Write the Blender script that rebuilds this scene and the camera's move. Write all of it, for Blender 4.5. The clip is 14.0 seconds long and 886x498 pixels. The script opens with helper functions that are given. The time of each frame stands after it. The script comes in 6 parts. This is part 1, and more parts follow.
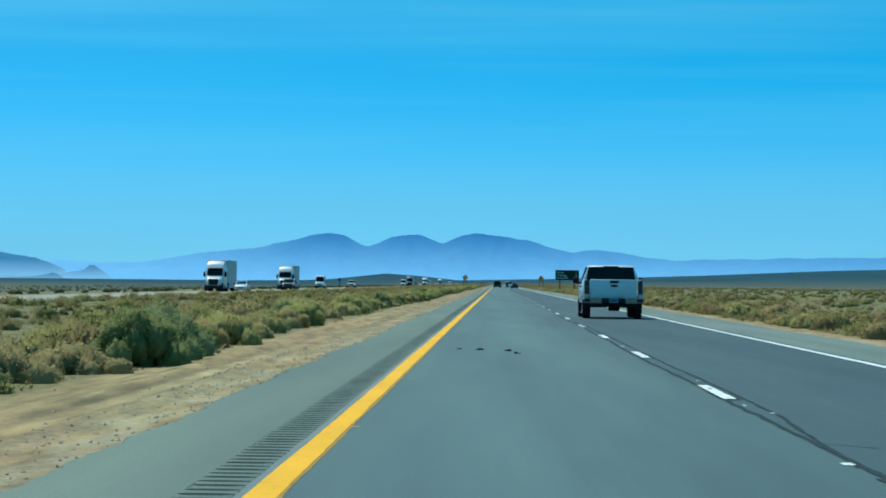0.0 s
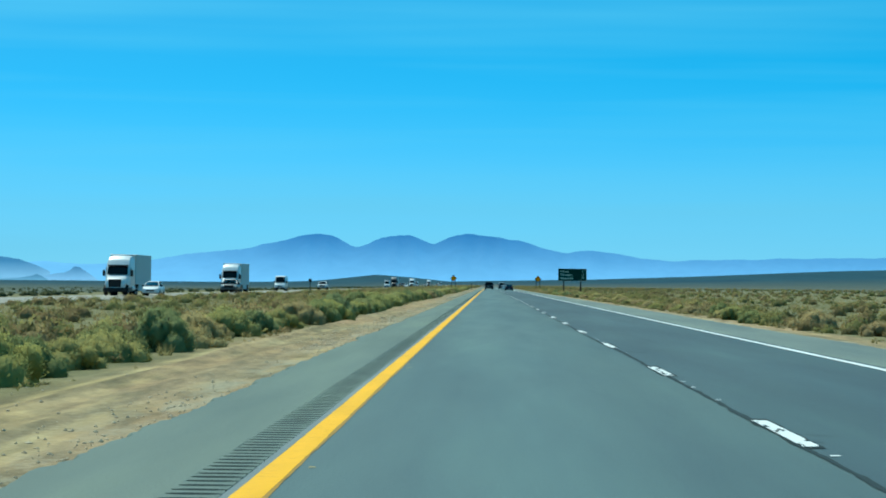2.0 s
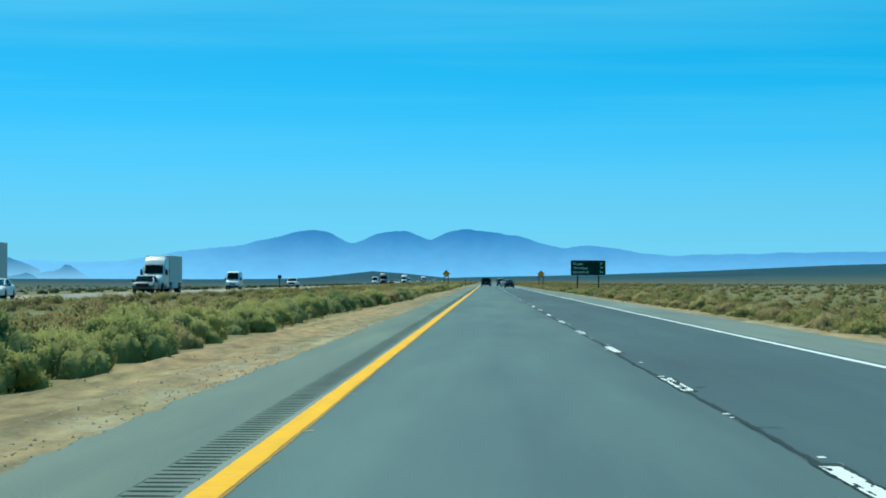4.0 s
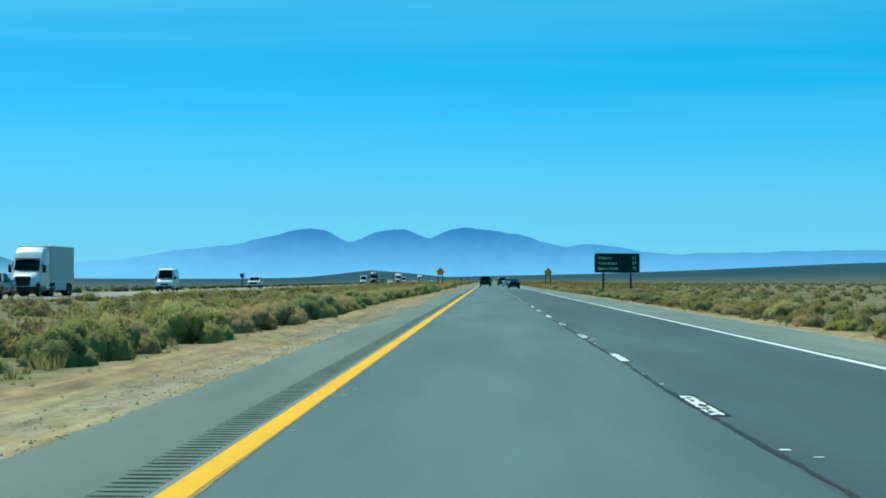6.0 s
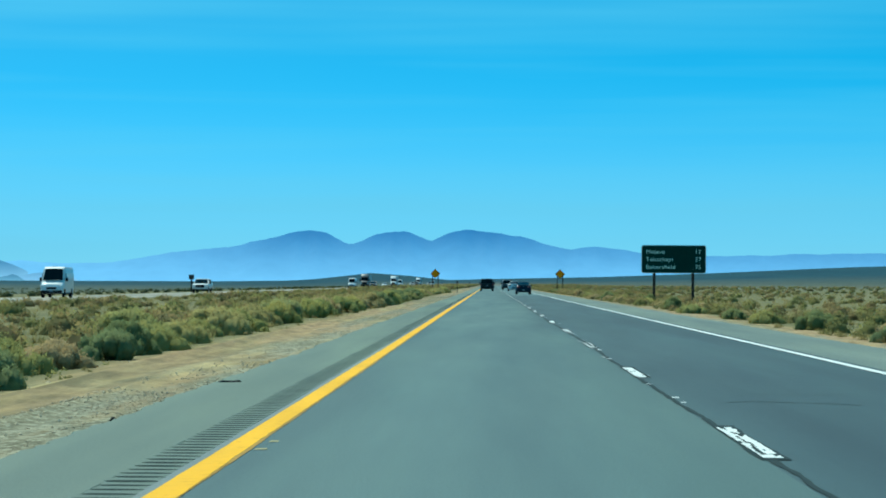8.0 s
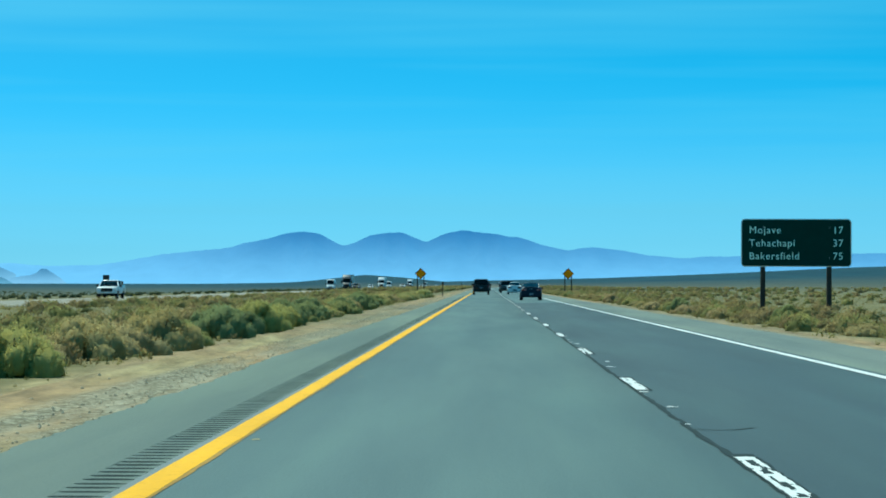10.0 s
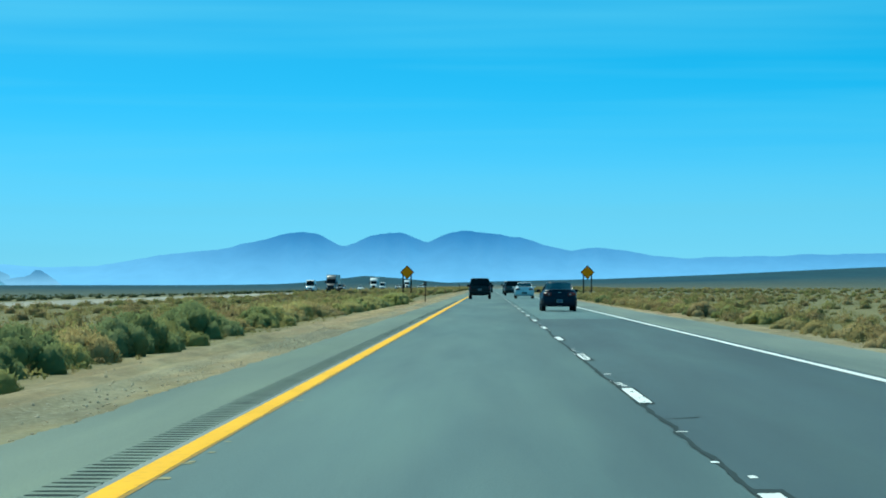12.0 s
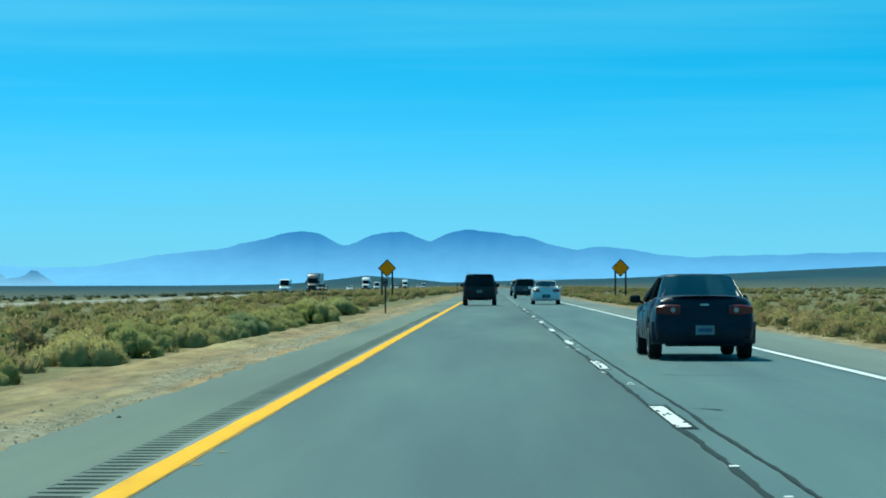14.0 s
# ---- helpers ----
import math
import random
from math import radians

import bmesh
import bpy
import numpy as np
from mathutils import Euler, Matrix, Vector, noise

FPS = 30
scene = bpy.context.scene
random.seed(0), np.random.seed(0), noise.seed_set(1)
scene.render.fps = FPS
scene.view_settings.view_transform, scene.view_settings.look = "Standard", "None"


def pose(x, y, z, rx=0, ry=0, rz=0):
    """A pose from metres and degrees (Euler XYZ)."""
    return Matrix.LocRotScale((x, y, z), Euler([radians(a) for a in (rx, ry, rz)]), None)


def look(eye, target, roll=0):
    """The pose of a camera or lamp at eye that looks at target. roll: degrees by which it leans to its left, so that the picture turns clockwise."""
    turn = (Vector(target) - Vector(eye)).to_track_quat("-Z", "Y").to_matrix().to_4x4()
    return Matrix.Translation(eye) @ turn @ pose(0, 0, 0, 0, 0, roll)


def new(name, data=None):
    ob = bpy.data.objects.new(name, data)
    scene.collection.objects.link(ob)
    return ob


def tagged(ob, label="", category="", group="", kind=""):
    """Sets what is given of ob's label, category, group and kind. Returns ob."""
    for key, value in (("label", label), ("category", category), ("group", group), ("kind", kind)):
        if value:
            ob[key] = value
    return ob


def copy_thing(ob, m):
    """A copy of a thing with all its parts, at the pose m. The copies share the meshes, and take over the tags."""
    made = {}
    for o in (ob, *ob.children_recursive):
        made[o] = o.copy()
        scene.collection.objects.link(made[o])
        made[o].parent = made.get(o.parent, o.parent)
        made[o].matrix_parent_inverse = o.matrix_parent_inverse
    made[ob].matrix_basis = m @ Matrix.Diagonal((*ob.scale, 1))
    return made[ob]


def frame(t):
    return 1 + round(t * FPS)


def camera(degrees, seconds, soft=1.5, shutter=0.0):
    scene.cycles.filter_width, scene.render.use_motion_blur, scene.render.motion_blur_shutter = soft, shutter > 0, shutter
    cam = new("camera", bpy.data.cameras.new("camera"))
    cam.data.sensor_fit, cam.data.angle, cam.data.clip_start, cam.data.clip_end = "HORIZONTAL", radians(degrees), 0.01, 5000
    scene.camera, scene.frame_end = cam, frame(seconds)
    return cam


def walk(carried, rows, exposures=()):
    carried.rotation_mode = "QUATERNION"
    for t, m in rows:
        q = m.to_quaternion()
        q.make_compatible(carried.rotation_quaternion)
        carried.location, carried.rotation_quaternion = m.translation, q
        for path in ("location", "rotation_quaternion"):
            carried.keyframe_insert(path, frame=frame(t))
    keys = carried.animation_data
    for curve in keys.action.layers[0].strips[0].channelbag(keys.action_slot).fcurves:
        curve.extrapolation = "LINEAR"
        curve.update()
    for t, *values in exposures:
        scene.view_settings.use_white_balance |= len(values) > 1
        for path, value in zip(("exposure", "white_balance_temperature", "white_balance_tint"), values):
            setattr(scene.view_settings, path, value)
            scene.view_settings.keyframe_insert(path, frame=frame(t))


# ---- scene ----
EYE = 1.124
PATH = [  # seconds, across, along, pitch, roll, yaw
    (0, 1.215, 0.01, 0.764, -0.686, 1.202),
    (0.5, 1.191, 19.63, 0.775, -0.708, 1.200),
    (1, 1.188, 39.27, 0.776, -0.733, 1.183),
    (1.5, 1.207, 58.79, 0.782, -0.694, 1.126),
    (2, 1.255, 78.33, 0.796, -0.608, 1.020),
    (2.5, 1.310, 97.82, 0.805, -0.539, 1.007),
    (3, 1.376, 117.13, 0.778, -0.390, 0.995),
    (5.5, 1.568, 212.15, 0.676, -0.238, 0.968),
    (6, 1.617, 231.13, 0.696, -0.215, 0.980),
    (6.5, 1.642, 249.95, 0.681, -0.219, 1.047),
    (7, 1.662, 268.92, 0.726, -0.265, 1.032),
    (7.5, 1.684, 287.93, 0.752, -0.328, 1.054),
    (8, 1.706, 306.91, 0.764, -0.328, 1.040),
    (10.5, 1.919, 399.72, 0.808, -0.083, 0.954),
    (11, 1.970, 418.26, 0.810, -0.012, 0.963),
    (11.5, 2.008, 436.53, 0.790, 0.039, 0.961),
    (12, 2.035, 455.03, 0.828, -0.075, 1.006),
    (12.5, 2.018, 473.70, 0.834, -0.169, 1.008),
    (13, 2.033, 492.58, 0.826, -0.139, 1.039),
    (13.5, 2.031, 511.46, 0.836, -0.036, 1.071),
    (14, 2.026, 530.28, 0.826, 0.028, 1.089),
]
cam = camera(19.68, 14.0, soft=1.8)
walk(cam, [(t, pose(x, y, EYE, 90 + p, r, w)) for t, x, y, p, r, w in PATH],
     exposures=[(0, 0.0, 5860, -6), (1.0, 0.11, 5900, -8), (8, 0.12, 6020, -13), (14, 0.19, 6100, -15)])

# ---- light: high desert sun, ahead and to the left ----
SUN_EL, SUN_AZ = radians(58), radians(-32)          # azimuth from straight ahead, to the left
sun_dir = Vector((math.sin(SUN_AZ) * math.cos(SUN_EL), math.cos(SUN_AZ) * math.cos(SUN_EL), math.sin(SUN_EL)))
world = bpy.data.worlds.new("desert_sky")
scene.world = world
world.use_nodes = True
wn, wl = world.node_tree.nodes, world.node_tree.links
sky = wn.new("ShaderNodeTexSky")
sky.sky_type, sky.sun_disc = "NISHITA", False
sky.sun_elevation, sky.sun_rotation = SUN_EL, SUN_AZ
sky.altitude, sky.air_density, sky.dust_density, sky.ozone_density = 700, 1.0, 0.25, 2.0
coord, lift = wn.new("ShaderNodeTexCoord"), wn.new("ShaderNodeMapping")
lift.inputs["Scale"].default_value = (1, 1, 4.0)     # clear dry air: the blue reaches far down
lift.inputs["Location"].default_value = (0, 0, 0.15)
wl.new(coord.outputs["Generated"], lift.inputs["Vector"])
wl.new(lift.outputs["Vector"], sky.inputs["Vector"])
hsv = wn.new("ShaderNodeHueSaturation")
hsv.inputs["Value"].default_value = 1.36
hsv.inputs["Hue"].default_value, hsv.inputs["Saturation"].default_value = 0.475, 1.41
wl.new(sky.outputs["Color"], hsv.inputs["Color"])
background = wn["Background"]
background.inputs["Strength"].default_value = 0.12
split, low, haze = wn.new("ShaderNodeSeparateXYZ"), wn.new("ShaderNodeMapRange"), wn.new("ShaderNodeMix")
low.interpolation_type = "SMOOTHSTEP"
low.inputs[1].default_value, low.inputs[2].default_value, low.inputs[3].default_value, low.inputs[4].default_value = -0.02, 0.085, 0.85, 0.0
haze.data_type = "RGBA"
haze.inputs[7].default_value = (1.85, 4.05, 5.6, 1)      # thin dust low over the plain
wl.new(coord.outputs["Generated"], split.inputs[0])
wl.new(split.outputs[2], low.inputs[0])
veil, band, cirrus = wn.new("ShaderNodeTexNoise"), wn.new("ShaderNodeMapping"), wn.new("ShaderNodeMix")
band.inputs["Scale"].default_value = (2.5, 2.5, 55)       # faint streaks of high haze
veil.inputs["Scale"].default_value, veil.inputs["Detail"].default_value = 1.0, 3.0
wl.new(coord.outputs["Generated"], band.inputs["Vector"])
wl.new(band.outputs["Vector"], veil.inputs["Vector"])
streak = wn.new("ShaderNodeMapRange")
streak.inputs[1].default_value, streak.inputs[2].default_value, streak.inputs[3].default_value, streak.inputs[4].default_value = 0.36, 0.70, 0.0, 0.55
wl.new(veil.outputs["Fac"], streak.inputs[0])
cirrus.data_type = "RGBA"
cirrus.inputs[7].default_value = (1.35, 4.7, 7.1, 1)
wl.new(streak.outputs[0], cirrus.inputs[0])
wl.new(hsv.outputs["Color"], cirrus.inputs[6])
wl.new(low.outputs[0], haze.inputs[0])
wl.new(cirrus.outputs[2], haze.inputs[6])
wl.new(haze.outputs[2], background.inputs["Color"])
sun_lamp = bpy.data.lights.new("sun", "SUN")
sun_lamp.energy, sun_lamp.angle, sun_lamp.color = 4.6, radians(0.53), (1.0, 0.95, 0.86)
sun_ob = new("sun", sun_lamp)
sun_ob.matrix_world = look((0, 0, 60), Vector((0, 0, 60)) - sun_dir)


# ---- materials ----
class Mat:
    """A small wrapper for a node material with a Principled surface."""

    def __init__(self, name, rough=0.8, metal=0.0, color=(0.5, 0.5, 0.5)):
        self.m = bpy.data.materials.new(name)
        self.m.use_nodes = True
        self.n, self.l = self.m.node_tree.nodes, self.m.node_tree.links
        self.b = self.n["Principled BSDF"]
        self.b.inputs["Base Color"].default_value = (*color, 1)
        self.b.inputs["Roughness"].default_value = rough
        self.b.inputs["Metallic"].default_value = metal
        self.b.inputs["Specular IOR Level"].default_value = 0.5 if rough < 0.6 else 0.12

    def place(self, scale=(1, 1, 1)):
        geo, mp = self.n.new("ShaderNodeNewGeometry"), self.n.new("ShaderNodeMapping")
        mp.inputs["Scale"].default_value = scale
        self.l.new(geo.outputs["Position"], mp.inputs["Vector"])
        return mp.outputs["Vector"]

    def local(self, scale=(1, 1, 1)):
        tc, mp = self.n.new("ShaderNodeTexCoord"), self.n.new("ShaderNodeMapping")
        mp.inputs["Scale"].default_value = scale
        self.l.new(tc.outputs["Object"], mp.inputs["Vector"])
        return mp.outputs["Vector"]

    def noise(self, vec, scale, detail=4.0, rough=0.6):
        t = self.n.new("ShaderNodeTexNoise")
        t.inputs["Scale"].default_value, t.inputs["Detail"].default_value, t.inputs["Roughness"].default_value = scale, detail, rough
        self.l.new(vec, t.inputs["Vector"])
        return t.outputs["Fac"]

    def ramp(self, fac, *stops):
        r = self.n.new("ShaderNodeValToRGB")
        e = r.color_ramp.elements
        while len(e) < len(stops):
            e.new(0.5)
        for k, (p, c) in zip(e, stops):
            k.position, k.color = p, (*c, 1)
        self.l.new(fac, r.inputs["Fac"])
        return r.outputs["Color"]

    def mix(self, a, b, fac, kind="MIX"):
        x = self.n.new("ShaderNodeMix")
        x.data_type, x.blend_type = "RGBA", kind
        if isinstance(fac, (int, float)):
            x.inputs[0].default_value = fac
        else:
            self.l.new(fac, x.inputs[0])
        for k, s in ((6, a), (7, b)):
            if isinstance(s, tuple):
                x.inputs[k].default_value = (*s, 1)
            else:
                self.l.new(s, x.inputs[k])
        return x.outputs[2]

    def color(self, out):
        self.l.new(out, self.b.inputs["Base Color"])
        return self

    def rough(self, out):
        self.l.new(out, self.b.inputs["Roughness"])
        return self

    def bump(self, height, strength=0.4, distance=0.01):
        p = self.n.new("ShaderNodeBump")
        p.inputs["Strength"].default_value, p.inputs["Distance"].default_value = strength, distance
        self.l.new(height, p.inputs["Height"])
        self.l.new(p.outputs["Normal"], self.b.inputs["Normal"])
        return self


def asphalt(name, dark, light, streak, lane=()):
    a = Mat(name, 0.72)
    a.b.inputs["Specular IOR Level"].default_value = 0.26
    p = a.place()
    grain = a.noise(p, 55, 3)
    stain = a.noise(a.place((0.9, 0.035, 1)), 1.0, 5)
    wide = a.noise(a.place((0.25, 0.02, 1)), 1.0, 3)
    c = a.ramp(stain, (0.3, dark), (0.72, light))
    c = a.mix(c, streak, a.ramp(wide, (0.42, (0, 0, 0)), (0.75, (0.75, 0.75, 0.75))))
    blot = a.noise(a.place((0.8, 0.045, 1)), 1.0, 6, 0.6)
    c = a.mix(c, a.ramp(blot, (0.34, (0.74, 0.79, 0.84)), (0.5, (1, 1, 1)), (0.68, (1.26, 1.24, 1.14))), 0.85, "MULTIPLY")
    c = a.mix(c, a.ramp(grain, (0.35, (0.45, 0.45, 0.45)), (0.65, (1.5, 1.5, 1.5))), 0.35, "MULTIPLY")
    if lane:                                            # tone across the lane: polished wheel paths and a paler middle
        sep, across = a.n.new("ShaderNodeSeparateXYZ"), a.n.new("ShaderNodeMapRange")
        a.l.new(p, sep.inputs[0])
        across.inputs[1].default_value, across.inputs[2].default_value = lane[0]
        a.l.new(sep.outputs[0], across.inputs[0])
        c = a.mix(c, a.ramp(across.outputs[0], *[(u, (v, v, v)) for u, v in lane[1:]]), 1.0, "MULTIPLY")
    a.color(c).bump(grain, 0.5, 0.006)
    return a.m


# the passing lane's ramp also paints pale windscreen glare into mid-lane
M_ROAD = asphalt("asphalt_lanes", (0.049, 0.084, 0.086), (0.069, 0.116, 0.112), (0.099, 0.145, 0.129), ((0.0, 3.5), (0.05, 0.95), (0.3, 1.05), (0.5, 1.06), (0.75, 0.96), (0.97, 0.86)))
M_LANE2 = asphalt("asphalt_outer_lane", (0.029, 0.053, 0.061), (0.042, 0.076, 0.083), (0.060, 0.099, 0.101), ((3.5, 6.9), (0.05, 0.93), (0.25, 0.86), (0.5, 0.95), (0.75, 0.84), (0.97, 0.90)))
M_LANE3 = asphalt("asphalt_outer_lane_older", (0.052, 0.094, 0.097), (0.074, 0.128, 0.127), (0.100, 0.158, 0.150))
M_SHOULDER = asphalt("asphalt_shoulder", (0.084, 0.110, 0.083), (0.118, 0.148, 0.112), (0.138, 0.165, 0.123))
M_OUTER_SHOULDER = asphalt("asphalt_outer_shoulder", (0.098, 0.122, 0.100), (0.134, 0.160, 0.130), (0.165, 0.185, 0.150))
M_FARROAD = asphalt("asphalt_pale", (0.17, 0.152, 0.114), (0.26, 0.228, 0.170), (0.32, 0.28, 0.205))


def paint(name, fresh, worn, wear=0.52):
    a = Mat(name, 0.65)
    p = a.place()
    f = a.noise(p, 9, 6, 0.7)
    g = a.noise(a.place((1, 0.15, 1)), 2.0, 3)
    c = a.ramp(f, (wear - 0.18, worn), (wear, fresh))
    a.color(a.mix(c, a.ramp(g, (0.3, (0.72, 0.72, 0.72)), (0.7, (1, 1, 1))), 0.6, "MULTIPLY")).bump(a.noise(p, 60, 2), 0.3, 0.004)
    return a.m


M_YELLOW = paint("yellow_road_paint", (0.85, 0.415, 0.0), (0.58, 0.258, 0.004), 0.44)
M_OLD_YELLOW = paint("old_ochre_road_paint", (0.40, 0.22, 0.03), (0.16, 0.13, 0.06), 0.5)
M_SEAL = asphalt("pale_sealed_asphalt", (0.125, 0.150, 0.140), (0.165, 0.190, 0.175), (0.19, 0.21, 0.19))
M_WHITE = paint("white_road_paint", (0.72, 0.72, 0.68), (0.30, 0.31, 0.29), 0.44)
M_FLAKE = paint("dirty_paint_flakes", (0.34, 0.29, 0.14), (0.16, 0.16, 0.10), 0.5)
M_TAR = Mat("crack_sealer_tar", 0.85, 0, (0.022, 0.034, 0.034)).m
# groove dirt, with the shadow that grooves catch painted into the same dark colour
M_GROOVE = Mat("shaded_dirty_groove_asphalt", 0.9, 0, (0.036, 0.050, 0.046)).m


def desert():
    a = Mat("desert_ground", 0.95)
    p = a.place()
    big, mid = a.noise(p, 0.05, 4), a.noise(p, 0.6, 5)
    streak = a.noise(a.place((1.1, 0.16, 1)), 1.0, 6, 0.62)
    fine = a.noise(p, 14, 5, 0.7)
    lumps = a.noise(a.place((1, 0.16, 1)), 3.2, 5, 0.6)
    sand = a.ramp(streak, (0.30, (0.190, 0.138, 0.070)), (0.50, (0.270, 0.202, 0.102)), (0.68, (0.375, 0.298, 0.160)))
    trail = a.noise(a.place((2.6, 0.018, 1)), 1.0, 4, 0.55)     # long pale and dark trails left by the grader
    sand = a.mix(sand, a.ramp(trail, (0.36, (0.70, 0.70, 0.70)), (0.50, (1, 1, 1)), (0.62, (1.42, 1.40, 1.30))), 0.9, "MULTIPLY")
    rust = a.ramp(a.noise(a.place((0.5, 0.05, 1)), 1.0, 3), (0.40, (0, 0, 0)), (0.58, (0.75, 0.75, 0.75)))
    sand = a.mix(sand, (0.345, 0.225, 0.120), rust)
    sand = a.mix(sand, a.ramp(lumps, (0.34, (0.52, 0.54, 0.54)), (0.52, (1, 1, 1)), (0.68, (1.34, 1.32, 1.24))), 0.8, "MULTIPLY")
    scrub = a.ramp(mid, (0.3, (0.105, 0.098, 0.042)), (0.55, (0.185, 0.160, 0.074)), (0.75, (0.265, 0.212, 0.112)))
    sep = a.n.new("ShaderNodeSeparateXYZ")
    a.l.new(p, sep.inputs[0])
    # bare graded strips along both shoulders
    def band(lo, hi):
        r = a.n.new("ShaderNodeMapRange")
        r.interpolation_type = "SMOOTHSTEP"
        r.inputs[1].default_value, r.inputs[2].default_value = lo, hi
        a.l.new(sep.outputs[0], r.inputs[0])
        return r.outputs[0]
    left, right = band(-4.2, -3.0), band(10.7, 9.9)
    def mul(u, w):
        k = a.n.new("ShaderNodeMath")
        k.operation = "MULTIPLY"
        a.l.new(u, k.inputs[0]), a.l.new(w, k.inputs[1])
        return k.outputs[0]
    grit = a.noise(a.place((1, 0.45, 1)), 13.0, 4, 0.75)
    stony = a.ramp(grit, (0.36, (0.085, 0.082, 0.058)), (0.50, (0.205, 0.185, 0.125)), (0.62, (0.39, 0.36, 0.265)))
    ragged = a.ramp(a.noise(a.place((1.0, 0.06, 1)), 1.0, 5), (0.40, (0, 0, 0)), (0.56, (0.85, 0.85, 0.85)))
    onward = a.n.new("ShaderNodeMapRange")
    onward.inputs[1].default_value, onward.inputs[2].default_value, onward.inputs[3].default_value, onward.inputs[4].default_value = 230, 310, 0.3, 1.0
    a.l.new(sep.outputs[1], onward.inputs[0])
    ragged = mul(ragged, onward.outputs[0])
    sand = a.mix(sand, stony, mul(ragged, mul(band(-2.75, -2.05), band(9.5, 9.1))))
    crust = a.ramp(a.noise(a.place((1.6, 0.35, 1)), 1.0, 5, 0.65), (0.48, (0, 0, 0)), (0.62, (0.5, 0.5, 0.5)))
    sand = a.mix(sand, (0.38, 0.34, 0.245), mul(crust, mul(band(-2.15, -1.75), band(9.4, 9.1))))
    along = a.n.new("ShaderNodeMapRange")               # a greyer, stonier stretch of soil further on
    along.inputs[1].default_value, along.inputs[2].default_value = 400, 600
    a.l.new(sep.outputs[1], along.inputs[0])
    later = a.ramp(along.outputs[0], (0.0, (0, 0, 0)), (0.4, (0.6, 0.6, 0.6)), (0.62, (0.6, 0.6, 0.6)), (0.82, (0, 0, 0)))
    sand = a.mix(sand, a.ramp(streak, (0.32, (0.130, 0.112, 0.068)), (0.52, (0.195, 0.172, 0.104)), (0.68, (0.280, 0.250, 0.160))), later)
    c = a.mix(scrub, sand, mul(left, right))
    # dark far brush, with blue air haze painted into its colour by distance
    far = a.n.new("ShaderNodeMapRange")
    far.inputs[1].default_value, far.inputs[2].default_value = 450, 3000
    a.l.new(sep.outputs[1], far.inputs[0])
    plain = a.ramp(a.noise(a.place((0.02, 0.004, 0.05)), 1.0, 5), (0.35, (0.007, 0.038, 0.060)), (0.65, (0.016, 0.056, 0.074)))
    west = a.n.new("ShaderNodeMapRange")                # the sage-grey western plain
    west.inputs[1].default_value, west.inputs[2].default_value, west.inputs[3].default_value, west.inputs[4].default_value = -42, -130, 0.0, 0.8
    a.l.new(sep.outputs[0], west.inputs[0])
    sage = a.ramp(a.noise(a.place((0.03, 0.018, 0.05)), 1.0, 6, 0.65), (0.34, (0.068, 0.080, 0.053)), (0.52, (0.094, 0.104, 0.069)), (0.68, (0.145, 0.138, 0.086)))
    c = a.mix(c, sage, west.outputs[0])
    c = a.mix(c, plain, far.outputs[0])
    c = a.mix(c, a.ramp(fine, (0.3, (0.55, 0.55, 0.55)), (0.7, (1.35, 1.35, 1.35))), 0.5, "MULTIPLY")
    c = a.mix(c, a.ramp(big, (0.35, (0.8, 0.85, 0.8)), (0.65, (1.1, 1.05, 1.0))), 0.7, "MULTIPLY")
    relief = a.mix(a.mix(fine, lumps, 0.6), grit, 0.3)
    a.color(c).bump(relief, 0.8, 0.06)
    return a.m


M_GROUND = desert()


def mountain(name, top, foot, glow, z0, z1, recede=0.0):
    """A glowing backdrop of far rock, kilometres of blue haze painted into its emission."""
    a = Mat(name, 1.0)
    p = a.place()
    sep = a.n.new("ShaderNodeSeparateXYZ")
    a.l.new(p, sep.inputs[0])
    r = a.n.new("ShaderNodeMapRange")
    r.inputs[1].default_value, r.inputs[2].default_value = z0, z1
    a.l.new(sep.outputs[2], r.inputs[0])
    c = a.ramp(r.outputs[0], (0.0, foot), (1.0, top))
    away = a.n.new("ShaderNodeMapRange")                # haze painted thicker towards the west by mixing in the foot colour
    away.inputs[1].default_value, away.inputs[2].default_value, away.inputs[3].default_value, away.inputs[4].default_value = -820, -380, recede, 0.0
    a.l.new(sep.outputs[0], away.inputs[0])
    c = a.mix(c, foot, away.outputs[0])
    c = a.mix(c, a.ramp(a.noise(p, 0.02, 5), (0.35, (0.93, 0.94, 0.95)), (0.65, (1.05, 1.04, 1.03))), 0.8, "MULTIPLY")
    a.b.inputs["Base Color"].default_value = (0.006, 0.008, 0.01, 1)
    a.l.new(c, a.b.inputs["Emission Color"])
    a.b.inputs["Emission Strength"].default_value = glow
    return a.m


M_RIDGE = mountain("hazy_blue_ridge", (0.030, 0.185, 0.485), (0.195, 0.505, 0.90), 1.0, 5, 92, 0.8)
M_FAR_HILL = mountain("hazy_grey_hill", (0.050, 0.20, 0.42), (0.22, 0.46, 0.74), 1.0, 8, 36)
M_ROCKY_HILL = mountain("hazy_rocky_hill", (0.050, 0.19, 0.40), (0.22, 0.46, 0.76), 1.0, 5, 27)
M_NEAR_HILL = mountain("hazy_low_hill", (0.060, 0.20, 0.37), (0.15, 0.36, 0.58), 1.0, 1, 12)


